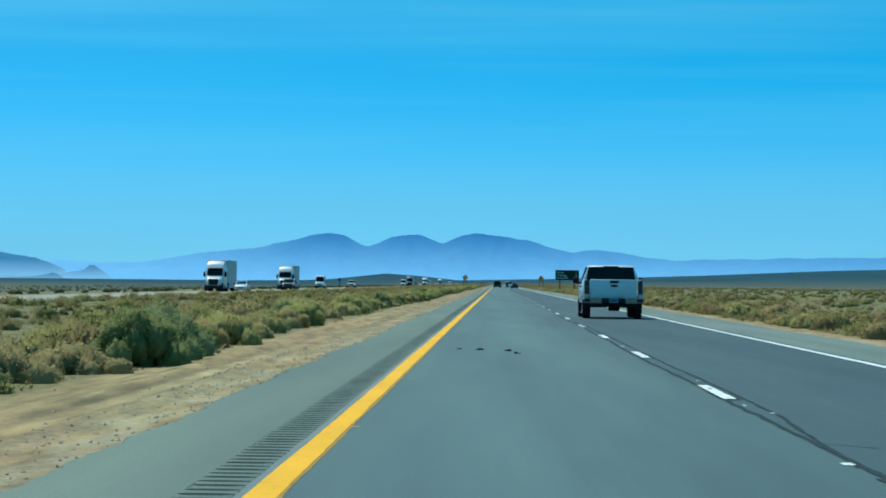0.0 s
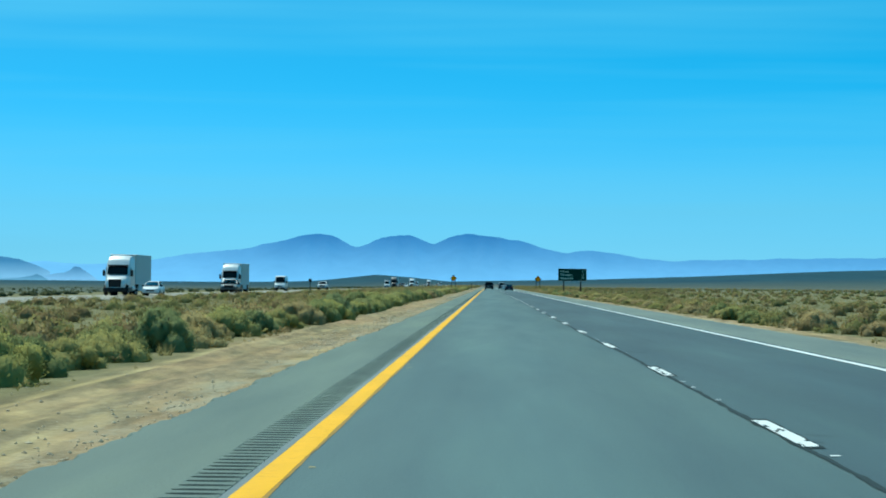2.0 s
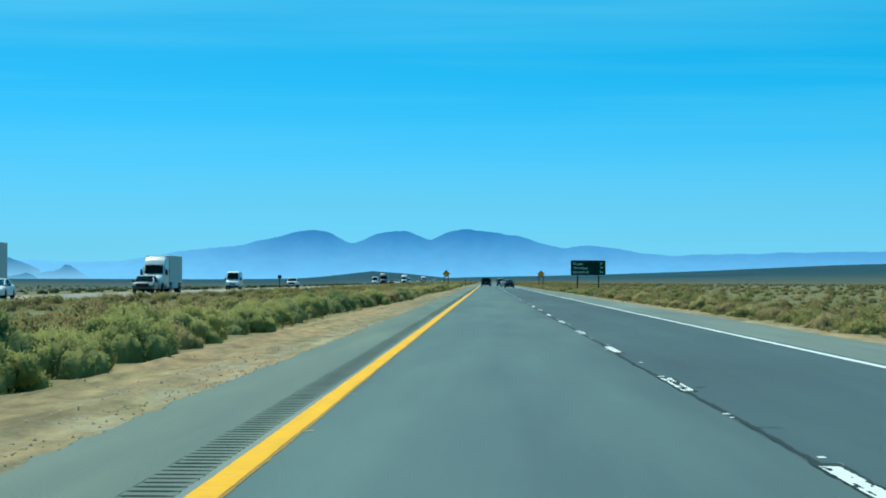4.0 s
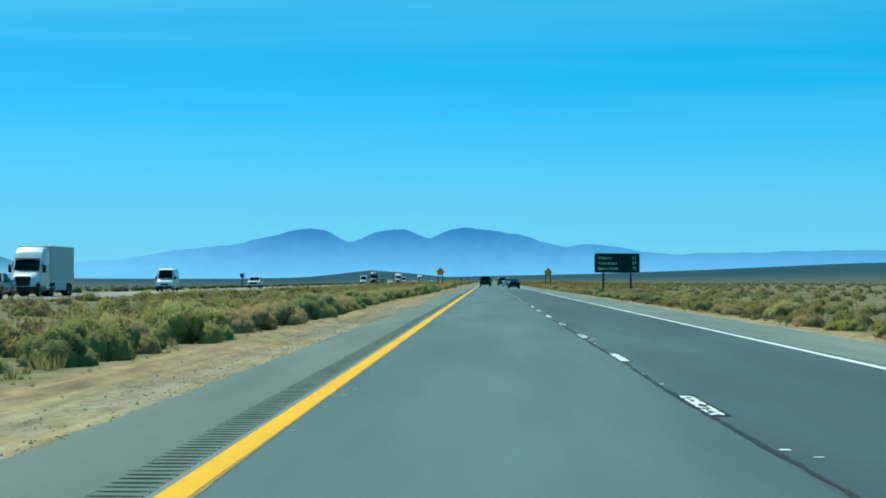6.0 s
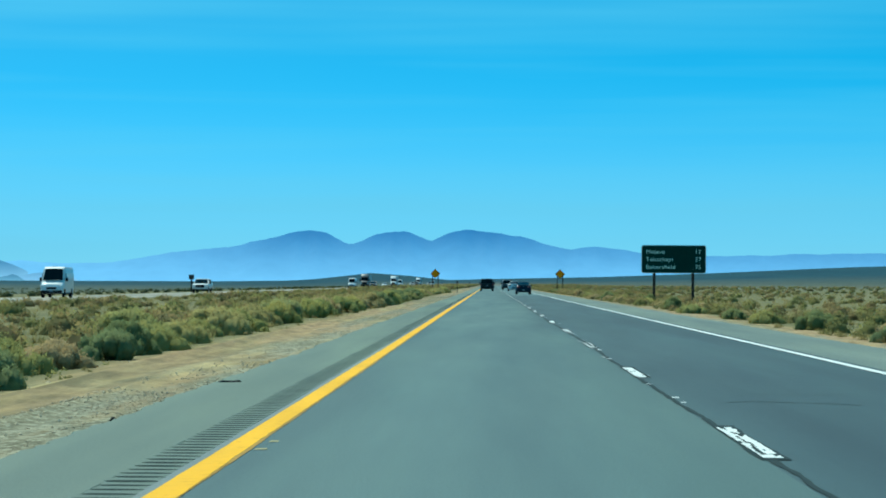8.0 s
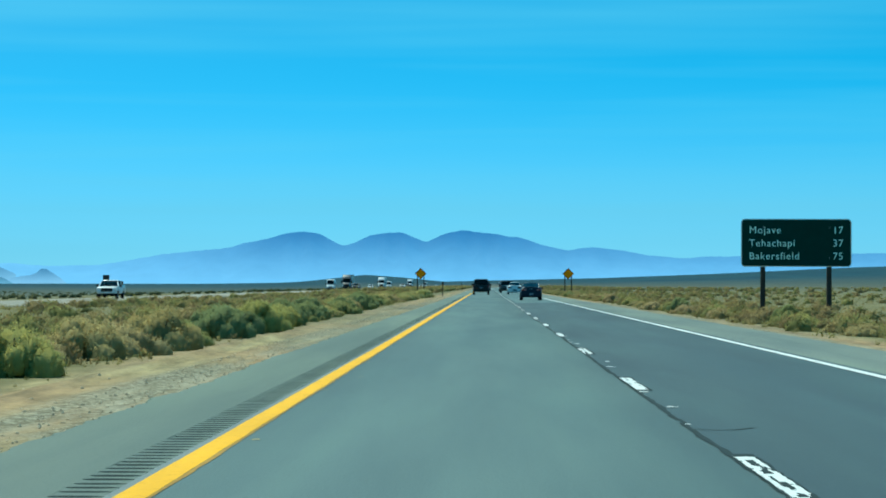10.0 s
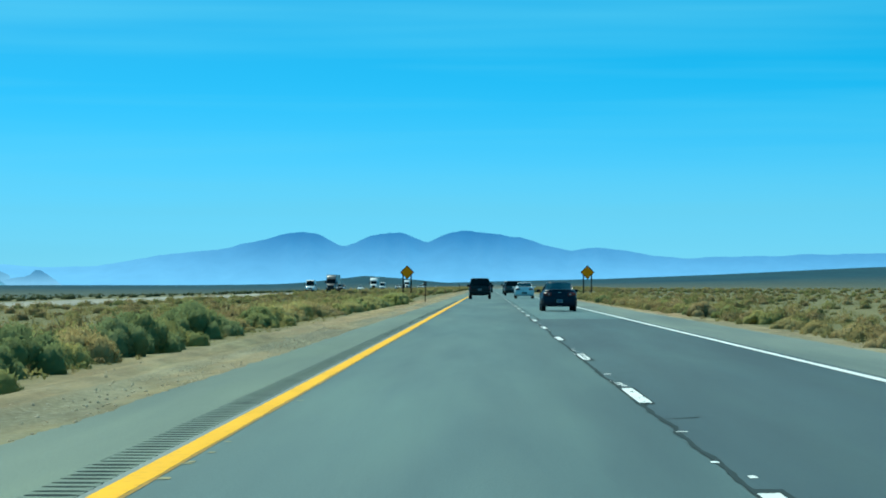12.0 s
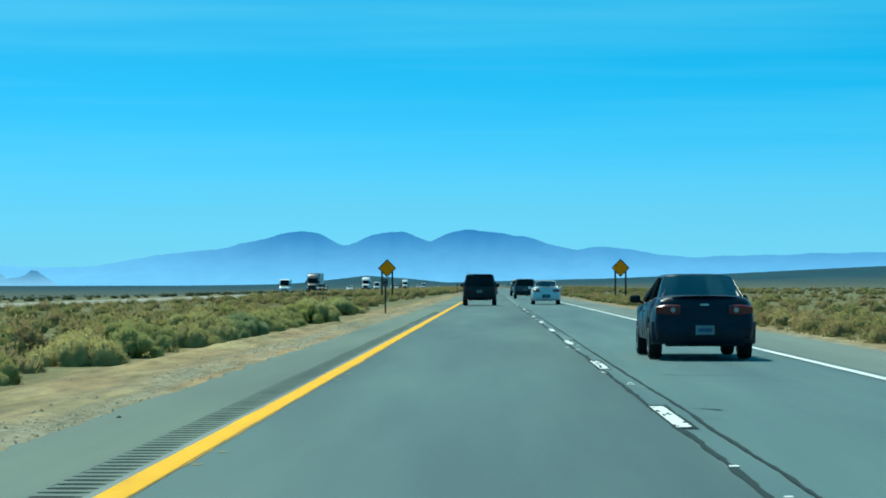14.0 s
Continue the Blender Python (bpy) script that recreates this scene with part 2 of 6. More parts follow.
def foliage(name, stops, shade):
    a = Mat(name, 0.9)
    info, geo = a.n.new("ShaderNodeObjectInfo"), a.n.new("ShaderNodeNewGeometry")
    c = a.ramp(info.outputs["Random"], *stops)
    c = a.mix(c, a.ramp(geo.outputs["Random Per Island"], (0.0, shade), (1.0, (1.2, 1.18, 1.12))), 0.3, "MULTIPLY")
    mott = a.noise(a.local(), 5.0, 4, 0.6)
    c = a.mix(c, a.ramp(mott, (0.32, (0.66, 0.70, 0.64)), (0.5, (1.0, 1.0, 0.97)), (0.68, (1.25, 1.22, 1.15))), 0.6, "MULTIPLY")
    a.color(c).bump(mott, 0.7, 0.05)
    leafy(a, c)
    return a.m


def leafy(a, c):
    """Lets sunlight through thin leaves."""
    tr, x = a.n.new("ShaderNodeBsdfTranslucent"), a.n.new("ShaderNodeMixShader")
    x.inputs[0].default_value = 0.55
    a.l.new(c, tr.inputs["Color"])
    a.l.new(a.b.outputs[0], x.inputs[1]), a.l.new(tr.outputs[0], x.inputs[2])
    a.l.new(x.outputs[0], a.n["Material Output"].inputs["Surface"])


M_SAGE = foliage("sagebrush_leaves", ((0.0, (0.27, 0.275, 0.110)), (0.22, (0.35, 0.345, 0.130)), (0.45, (0.42, 0.38, 0.150)), (0.62, (0.48, 0.405, 0.185)), (0.8, (0.42, 0.325, 0.150)), (1.0, (0.35, 0.36, 0.140))), (0.7, 0.74, 0.7))
M_CREOSOTE = foliage("creosote_leaves", ((0.0, (0.215, 0.255, 0.115)), (0.4, (0.255, 0.280, 0.112)), (0.7, (0.235, 0.280, 0.140)), (1.0, (0.290, 0.300, 0.112))), (0.7, 0.74, 0.7))
M_GREEN = foliage("green_brush_leaves", ((0.0, (0.325, 0.335, 0.125)), (0.4, (0.400, 0.380, 0.130)), (0.75, (0.340, 0.350, 0.165)), (1.0, (0.430, 0.400, 0.140))), (0.7, 0.74, 0.7))
M_DRY = foliage("dead_brush_twigs", ((0.0, (0.380, 0.300, 0.150)), (0.35, (0.450, 0.345, 0.185)), (0.65, (0.400, 0.335, 0.155)), (1.0, (0.490, 0.390, 0.205))), (0.7, 0.72, 0.7))
M_RABBIT = foliage("rabbitbrush_leaves", ((0.0, (0.370, 0.345, 0.115)), (0.5, (0.430, 0.385, 0.150)), (1.0, (0.340, 0.330, 0.120))), (0.7, 0.74, 0.7))
M_SCRUB = Mat("dry_scrub", 0.95)
_g = M_SCRUB.n.new("ShaderNodeNewGeometry")
_c = M_SCRUB.ramp(M_SCRUB.noise(M_SCRUB.place((0.35, 0.35, 0.1)), 1.0, 2), (0.3, (0.145, 0.145, 0.060)), (0.43, (0.29, 0.275, 0.10)), (0.56, (0.27, 0.20, 0.095)), (0.7, (0.39, 0.315, 0.15)))
_c = M_SCRUB.mix(_c, M_SCRUB.ramp(_g.outputs["Random Per Island"], (0.0, (0.7, 0.74, 0.7)), (1.0, (1.28, 1.25, 1.18))), 0.4, "MULTIPLY")
M_SCRUB.color(_c)
leafy(M_SCRUB, _c)
M_SCRUB = M_SCRUB.m
M_STRAW = Mat("dry_straw", 0.95)
_g = M_STRAW.n.new("ShaderNodeNewGeometry")
_c = M_STRAW.ramp(M_STRAW.noise(M_STRAW.place((0.22, 0.22, 0.1)), 1.0, 3), (0.34, (0.185, 0.185, 0.076)), (0.5, (0.285, 0.25, 0.105)), (0.64, (0.385, 0.315, 0.155)))
_c = M_STRAW.mix(_c, M_STRAW.ramp(_g.outputs["Random Per Island"], (0.0, (0.75, 0.76, 0.74)), (1.0, (1.2, 1.18, 1.14))), 0.4, "MULTIPLY")
M_STRAW.color(_c)
leafy(M_STRAW, _c)
M_STRAW = M_STRAW.m
M_PLAIN_BRUSH = Mat("dark_plain_brush", 0.95)
_g = M_PLAIN_BRUSH.n.new("ShaderNodeNewGeometry")
_c = M_PLAIN_BRUSH.ramp(M_PLAIN_BRUSH.noise(M_PLAIN_BRUSH.place((0.1, 0.1, 0.1)), 1.0, 2), (0.36, (0.058, 0.078, 0.042)), (0.52, (0.105, 0.118, 0.056)), (0.66, (0.175, 0.165, 0.080)))
_c = M_PLAIN_BRUSH.mix(_c, M_PLAIN_BRUSH.ramp(_g.outputs["Random Per Island"], (0.0, (0.75, 0.78, 0.75)), (1.0, (1.2, 1.18, 1.12))), 0.4, "MULTIPLY")
M_PLAIN_BRUSH.color(_c)
leafy(M_PLAIN_BRUSH, _c)
M_PLAIN_BRUSH = M_PLAIN_BRUSH.m
M_TWIG = Mat("grey_twigs", 0.9, 0, (0.12, 0.095, 0.07)).m


def plain(name, color, rough=0.5, metal=0.0, coat=0.0, vary=0.12):
    a = Mat(name, rough, metal, color)
    if vary:
        n = a.noise(a.local(), 3.0, 5)
        lo, hi = tuple(v * (1 - vary) for v in color), tuple(min(1, v * (1 + vary)) for v in color)
        a.color(a.ramp(n, (0.3, lo), (0.7, hi)))
    a.b.inputs["Coat Weight"].default_value = coat
    a.b.inputs["Coat Roughness"].default_value = 0.08
    return a.m


M_RUMBLE = asphalt("asphalt_rumble", (0.078, 0.104, 0.082), (0.112, 0.14, 0.106), (0.12, 0.148, 0.112))
M_TYRE = plain("black_rubber", (0.018, 0.018, 0.019), 0.85)
M_SIGN_WHITE = plain("white_sheeting", (0.75, 0.78, 0.78), 0.45)
M_SIGN_TEXT = plain("white_letters", (0.72, 0.95, 0.86), 0.6, vary=0.05)
M_SIGN_GREEN = plain("green_sheeting", (0.004, 0.034, 0.026), 0.6)
M_SIGN_YELLOW = plain("yellow_sheeting", (1.0, 0.265, 0.001), 0.6)
M_SIGN_BLACK = plain("black_sheeting", (0.02, 0.02, 0.022), 0.5)
M_POST = plain("dark_timber_post", (0.045, 0.038, 0.032), 0.85, vary=0.3)
M_STEEL = plain("galvanised_steel", (0.45, 0.46, 0.47), 0.45, 0.8)
M_STONE = plain("pale_gravel", (0.42, 0.34, 0.23), 0.95, vary=0.3)


# ---- shape helpers ----
def part(name, bm, material, parent=None, label="", smooth=False):
    """Links a bmesh as one mesh object under a thing or a part."""
    me = bpy.data.meshes.new(name)
    bmesh.ops.recalc_face_normals(bm, faces=bm.faces)
    bm.to_mesh(me)
    bm.free()
    if smooth:
        me.shade_smooth()
        me.set_sharp_from_angle(angle=radians(38))
    me.materials.append(material)
    ob = new(name, me)
    if parent:
        ob.parent = parent
    if label:
        tagged(ob, label)
    return ob


def from_arrays(name, verts, faces, material):
    me = bpy.data.meshes.new(name)
    me.from_pydata([tuple(v) for v in verts], [], [tuple(int(i) for i in f) for f in faces])
    me.materials.append(material)
    me.update()
    return me


def box(bm, c, s, bevel=0.0, m=None, seg=1):
    r = bmesh.ops.create_cube(bm, size=1.0)
    vs = r["verts"]
    bmesh.ops.scale(bm, vec=s, verts=vs)
    if bevel:
        es = list({e for v in vs for e in v.link_edges})
        got = bmesh.ops.bevel(bm, geom=es, offset=bevel, segments=seg, affect="EDGES", profile=0.5)
        vs = list({v for f in got["faces"] for v in f.verts} | {v for v in vs if v.is_valid})
    if m is not None:
        bmesh.ops.transform(bm, matrix=m, verts=vs)
    bmesh.ops.translate(bm, vec=c, verts=vs)
    return bm


def bx(c, s, bevel=0.0, m=None, seg=1):
    return box(bmesh.new(), c, s, bevel, m, seg)


def rod(bm, a, b, r0, r1=None, n=10):
    a, b = Vector(a), Vector(b)
    d = b - a
    q = d.to_track_quat("Z", "Y").to_matrix().to_4x4()
    bmesh.ops.create_cone(bm, cap_ends=True, segments=n, radius1=r0, radius2=r0 if r1 is None else r1, depth=d.length,
                          matrix=Matrix.Translation((a + b) / 2) @ q)
    return bm



def loft(rings, caps=True):
    bm = bmesh.new()
    made = [[bm.verts.new(p) for p in r] for r in rings]
    n = len(made[0])
    for a, b in zip(made, made[1:]):
        for i in range(n):
            bm.faces.new((a[i], a[(i + 1) % n], b[(i + 1) % n], b[i]))
    if caps:
        bm.faces.new(made[0][::-1]), bm.faces.new(made[-1])
    return bm


# ---- ground, one sheet to the horizon ----
def step(a, b, v):
    u = np.clip((v - a) / (b - a), 0, 1)
    return u * u * (3 - 2 * u)


def ground_z(x, y):
    """Height of the desert floor: level beside the road, a low median, a long rise far off on one side."""
    x, y = np.asarray(x, float), np.asarray(y, float)
    out = np.maximum(step(-2.8, -6.0, x), step(8.7, 12.0, x))
    dips = 0.10 * np.sin(x * 0.9 + 1.3 * np.sin(y * 0.11)) * np.sin(y * 0.35 + x * 0.4) + 0.03 * np.sin(y * 0.83 + 2 * x)
    level = -0.045 + 0.35 * out * dips - 0.05 * out
    for c, w, h, f in ((-2.25, 0.13, 0.060, 0.047), (-2.95, 0.18, 0.100, 0.031), (9.2, 0.2, 0.05, 0.039)):    # low ridges left by the grader
        line = c + 0.16 * np.sin(y * f) + 0.06 * np.sin(y * 0.37 + c)
        level = level + h * (0.55 + 0.3 * np.sin(y * f * 2.7 + c) + 0.05 * np.sin(y * 1.3 + 3 * x)) * np.exp(-((x - line) / w) ** 2)
    oncoming = step(-22, -28, x) * (1 - step(-41, -48, x))
    level = level * (1 - oncoming) - 0.34 * step(-20, -28, x) - 0.02 * oncoming
    az = np.degrees(np.arctan2(x, np.maximum(y - 260, 1)))
    el = np.interp(az, [-12, -6, -4.2, -3.6, -2.6, -1.8, -0.9, 0, 2.5, 5, 8, 14], [0.02, 0.03, 0.06, 0.12, 0.235, 0.18, 0.09, 0.11, 0.17, 0.27, 0.42, 0.6])
    rise = step(1300, 4300, y) * np.radians(el) * np.maximum(y - 260, 0)
    return level + rise - 2.1 * step(-44, -120, x) * (1 - step(2200, 4300, y))     # the western plain lies lower


def sheet(xs, ys):
    gx, gy = np.meshgrid(xs, ys)
    gz = ground_z(gx, gy)
    verts = np.stack([gx, gy, gz], -1).reshape(-1, 3)
    nx, ny = len(xs), len(ys)
    i = (np.arange(ny - 1)[:, None] * nx + np.arange(nx - 1)[None]).reshape(-1)
    return verts, np.stack([i, i + 1, i + nx + 1, i + nx], -1)


xs = np.concatenate([-np.geomspace(48, 4900, 46)[::-1], np.arange(-46, -14, 2.0), np.arange(-14, -4.5, 0.5), np.arange(-4.5, -1.2, 0.11), np.arange(-1.2, 8.7, 0.9), np.arange(8.7, 10, 0.13), np.arange(10, 20, 0.5), np.geomspace(20, 4900, 50)])
ys = np.concatenate([[-400, -200, -100, -40], np.arange(-10, 640, 0.8), np.geomspace(641, 4975, 130)])
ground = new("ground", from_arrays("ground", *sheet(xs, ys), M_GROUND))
ground.data.shade_smooth()
tagged(ground, "sandy desert floor with olive scrub patches and bare graded strips", "ground", kind="structure")

# ---- road ----
LEFT, RIGHT, LANE, EDGE, PERIOD = -1.36, 8.72, 3.55, 6.75, 14.19
FIRST_DASH = -1.165


def strip(x0, x1, y0, y1, z, dy, ragged0=0.0, ragged1=0.0, seed=0, depth=0.0):
    """A flat strip along the road with ragged long edges, and a thin skirt if depth is given."""
    rng = np.random.default_rng(seed)
    y = np.arange(y0, y1 + dy, dy)
    n = len(y)
    def wander(k):
        w = np.convolve(rng.normal(0, 1, n + 8), np.ones(5) / 5, "same")[4:-4] + 0.35 * rng.normal(0, 1, n)
        w += np.convolve(rng.normal(0, 1, n + 80), np.hanning(41) / 9, "same")[40:-40]
        return k * w
    a, b = x0 + wander(ragged0), x1 + wander(ragged1)
    rows = [np.stack([a, y, np.full(n, z)], -1), np.stack([b, y, np.full(n, z)], -1)]
    if depth:
        rows = [np.stack([a - depth, y, np.full(n, z - depth)], -1)] + rows + [np.stack([b + depth, y, np.full(n, z - depth)], -1)]
    verts = np.concatenate(rows)
    i = np.arange(n - 1)
    faces = np.concatenate([np.stack([i + k * n, i + (k + 1) * n, i + (k + 1) * n + 1, i + k * n + 1], -1) for k in range(len(rows) - 1)])
    return verts, faces


road = new("road", from_arrays("road", *strip(-0.145, LANE - 0.07, -150, 3200, 0.0, 2.0, 0, 0, 1, 0.05), M_ROAD))
tagged(road, "grey-green asphalt passing lane of a highway", "road", kind="structure")
JOINT = 541.6                                           # where the outer lane's newer, darker surfacing ends
outer = new("road_outer_lane", from_arrays("road_outer_lane", *strip(LANE - 0.07, 6.95, -150, JOINT, 0.0, 1.95, 0, 0, 2, 0.05), M_LANE2))
tagged(outer, "dark newer asphalt surfacing of the outer lane with tar-filled cracks", "road", kind="structure")
older = new("road_outer_lane", from_arrays("road_outer_lane", *strip(LANE - 0.07, 6.95, JOINT, 3200, -0.002, 2.0, 0, 0, 2, 0.05), M_LANE3))
tagged(older, "paler older asphalt of the outer lane beyond a cross joint", "road", kind="structure")
for name, x0, x1, rag0, rag1, sd, m in (("shoulder", LEFT, -0.445, 0.045, 0, 2, M_SHOULDER), ("shoulder", 6.952, RIGHT, 0, 0.04, 3, M_OUTER_SHOULDER)):
    ob = new(name, from_arrays(name, *strip(x0, x1, -150, 3200, 0.002, 0.24, rag0, rag1, sd, 0.05), m))
    tagged(ob, "paved grey-green asphalt shoulder with a crumbling edge", "road shoulder", kind="structure")
edge_line = new("yellow_line", from_arrays("yellow_line", *strip(-0.085, 0.088, -150, 2600, 0.006, 0.3, 0.003, 0.005, 4), M_YELLOW))
tagged(edge_line, "solid yellow painted edge line on the asphalt", "road marking", kind="structure")
under = new("old_paint_band", from_arrays("old_paint_band", *strip(0.080, 0.112, -150, 2600, 0.0035, 0.4, 0, 0.008, 8), M_OLD_YELLOW))
tagged(under, "dull ochre rest of an older line beside the yellow one", "road marking", kind="structure")
under = new("sealed_band", from_arrays("sealed_band", *strip(-0.138, -0.086, -150, 2600, 0.0045, 0.4, 0.004, 0, 9), M_SEAL))
tagged(under, "pale grey sealed band between rumble strip and line", "road marking", kind="structure")
edge_line = new("white_line", from_arrays("white_line", *strip(EDGE - 0.07, EDGE + 0.07, -150, 2600, 0.008, 0.8, 0.005, 0.005, 5), M_WHITE))
tagged(edge_line, "solid white painted edge line on the asphalt", "road marking", kind="structure")
other = new("oncoming_road", from_arrays("oncoming_road", *strip(-38.3, -28.4, -150, 3600, -0.30, 4.0, 0.1, 0.1, 6, 0.06), M_FARROAD))
tagged(other, "pale asphalt carriageway of the oncoming traffic across the median", "road", kind="structure")


# ---- mountains ----
def ridge(name, profile, dist, depth, material, seed, rough=0.05):
    """A range of hills: a crest given by bearing and elevation in degrees, seen from mid-road, falling to its foot on both sides with gullies."""
    rng = np.random.default_rng(seed)
    az = np.linspace(profile[0][0], profile[-1][0], 260)
    el = np.interp(az, [p[0] for p in profile], [p[1] for p in profile])
    k = np.hanning(5) / np.hanning(5).sum()
    pad = np.pad(el, 2, mode="edge")
    el = np.convolve(pad, k, "valid")
    tiny = np.convolve(rng.normal(0, 1, len(az) + 4), np.ones(5) / 5, "valid")
    el = np.maximum(el + rough * 0.16 * tiny * np.minimum(1, el), 0.0)
    rows, n = [], len(az)
    for j in range(13):
        u = j / 12
        across = (u - 0.62) * depth
        fall = np.clip(1 - abs(u - 0.62) / (0.62 if u < 0.62 else 0.38), 0, 1) ** 0.85
        d = dist + across
        gully = 1 - 0.22 * (0.5 + 0.5 * np.sin(az * 9 + 2 * np.sin(az * 3.1))) * np.sin(math.pi * min(u / 0.62, 1)) * (u < 0.55)
        z = 1.05 * np.tan(np.radians(el)) * dist * fall * gully + EYE - 6 * (1 - fall)
        x = np.tan(np.radians(az)) * dist * (d / dist)
        rows.append(np.stack([x, np.full(n, 265 + d), z], -1))
    verts = np.concatenate(rows)
    i = np.arange(n - 1)
    faces = np.concatenate([np.stack([i + j * n, i + 1 + j * n, i + 1 + (j + 1) * n, i + (j + 1) * n], -1) for j in range(12)])
    me = from_arrays(name, verts, faces, material)
    me.shade_smooth()
    return new(name, me)


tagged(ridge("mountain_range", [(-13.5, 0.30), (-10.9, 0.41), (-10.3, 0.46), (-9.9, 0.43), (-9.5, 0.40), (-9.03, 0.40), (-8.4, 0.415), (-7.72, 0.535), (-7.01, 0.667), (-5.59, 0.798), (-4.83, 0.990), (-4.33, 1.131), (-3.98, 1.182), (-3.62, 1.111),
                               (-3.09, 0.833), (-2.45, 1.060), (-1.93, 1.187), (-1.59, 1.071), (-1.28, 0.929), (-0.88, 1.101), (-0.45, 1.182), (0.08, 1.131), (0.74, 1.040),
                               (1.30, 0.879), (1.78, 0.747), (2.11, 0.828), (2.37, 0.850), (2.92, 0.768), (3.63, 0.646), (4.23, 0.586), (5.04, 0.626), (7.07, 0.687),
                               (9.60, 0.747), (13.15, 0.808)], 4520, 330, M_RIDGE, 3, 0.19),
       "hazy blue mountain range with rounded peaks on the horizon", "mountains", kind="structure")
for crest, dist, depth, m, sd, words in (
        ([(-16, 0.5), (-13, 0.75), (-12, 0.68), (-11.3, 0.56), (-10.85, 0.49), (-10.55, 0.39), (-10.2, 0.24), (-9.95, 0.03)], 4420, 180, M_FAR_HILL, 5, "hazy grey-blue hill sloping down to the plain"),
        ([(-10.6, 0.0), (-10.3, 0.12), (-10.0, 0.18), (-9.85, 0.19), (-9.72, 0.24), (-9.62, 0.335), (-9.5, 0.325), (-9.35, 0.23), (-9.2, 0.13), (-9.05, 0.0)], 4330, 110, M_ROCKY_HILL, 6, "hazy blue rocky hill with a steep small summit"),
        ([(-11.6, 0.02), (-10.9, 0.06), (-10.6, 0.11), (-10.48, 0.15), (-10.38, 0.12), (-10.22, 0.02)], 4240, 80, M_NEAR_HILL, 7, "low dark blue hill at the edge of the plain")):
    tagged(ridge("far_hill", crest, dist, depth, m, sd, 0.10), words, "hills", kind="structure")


# ---- lane marks, sealed cracks, rumble strip ----
def worn_dash(seed, hollow):
    """A thermoplastic dash, chipped by tyres: worn hollow in the middle, or only frayed at the rim."""
    rng = np.random.default_rng(seed)
    nx, ny, w, l = 7, 46, 0.13, 3.5
    wear = 0.50 if hollow else rng.choice([-0.12, -0.04, 0.02])
    gx = (np.arange(nx + 1) / nx - 0.5) * w
    gy = (np.arange(ny + 1) / ny - 0.5) * l
    vx, vy = np.meshgrid(gx, gy)
    vx = vx + rng.normal(0, 0.003, vx.shape)
    vy = vy + rng.normal(0, 0.012, vy.shape)
    verts = np.stack([vx, vy, np.zeros_like(vx)], -1).reshape(-1, 3)
    faces = []
    for j in range(ny):
        for i in range(nx):
            hold = noise.noise((i * 0.42, j * 0.17, seed * 3.7)) + 0.15 * noise.noise((i * 0.9, j * 0.55, seed * 5.1))
            at_rim = i < 2 or i > nx - 3 or j < 4 or j > ny - 5
            rim = (-0.38 if hollow else 0.10) * at_rim      # tyres wear some hollow, others only at the rim
            if hold < wear - 0.42 + rim:
                continue
            k = j * (nx + 1) + i
            faces.append((k, k + 1, k + nx + 2, k + nx + 1))
    return from_arrays("lane_dash", verts, faces, M_WHITE)


hollow_dashes = [worn_dash(40 + k, True) for k in range(6)]
whole_dashes = [worn_dash(50 + k, False) for k in range(6)]
tar_meshes = [from_arrays("tar_patch", *strip(-0.092, 0.092, -1.9, 1.86, 0.0, 0.22, 0.014, 0.014, 60 + k), M_TAR) for k in range(3)]
for k in range(-1, 84):
    along = FIRST_DASH + PERIOD * k
    hollow = (k * 7) % 5 < (3 if 95 < along < 400 else 1)   # the paint is fresher further on
    ob = new("lane_dash", (hollow_dashes if hollow else whole_dashes)[(k * 5 + k // 4) % 6])
    ob.parent = road
    ob.location = (LANE, FIRST_DASH + PERIOD * k, 0.0085)
    under = new("tar_patch", tar_meshes[k % 3])
    under.parent = road
    under.location = (LANE, FIRST_DASH + PERIOD * k, 0.0062)


def ribbon(points, width, z, seed):
    """A hand-poured line of tar along points, of uneven width."""
    rng = np.random.default_rng(seed)
    p = np.array(points, float)
    d = np.gradient(p, axis=0)
    d /= np.linalg.norm(d, axis=1)[:, None] + 1e-9
    side = np.stack([-d[:, 1], d[:, 0]], -1)
    w = width * (0.55 + 0.9 * rng.random(len(p)))[:, None]
    a, b = p - side * w / 2, p + side * w / 2
    n = len(p)
    verts = np.concatenate([np.c_[a, np.full(n, z)], np.c_[b, np.full(n, z)]])
    i = np.arange(n - 1)
    return verts, np.stack([i, i + 1, i + 1 + n, i + n], -1)


def wander(n, amount, seed, smooth=9):
    rng = np.random.default_rng(seed)
    w = np.convolve(rng.normal(0, 1, n + smooth * 2), np.hanning(smooth + 2)[1:-1], "same")[smooth:-smooth]
    return amount * w / (np.std(w) + 1e-9)


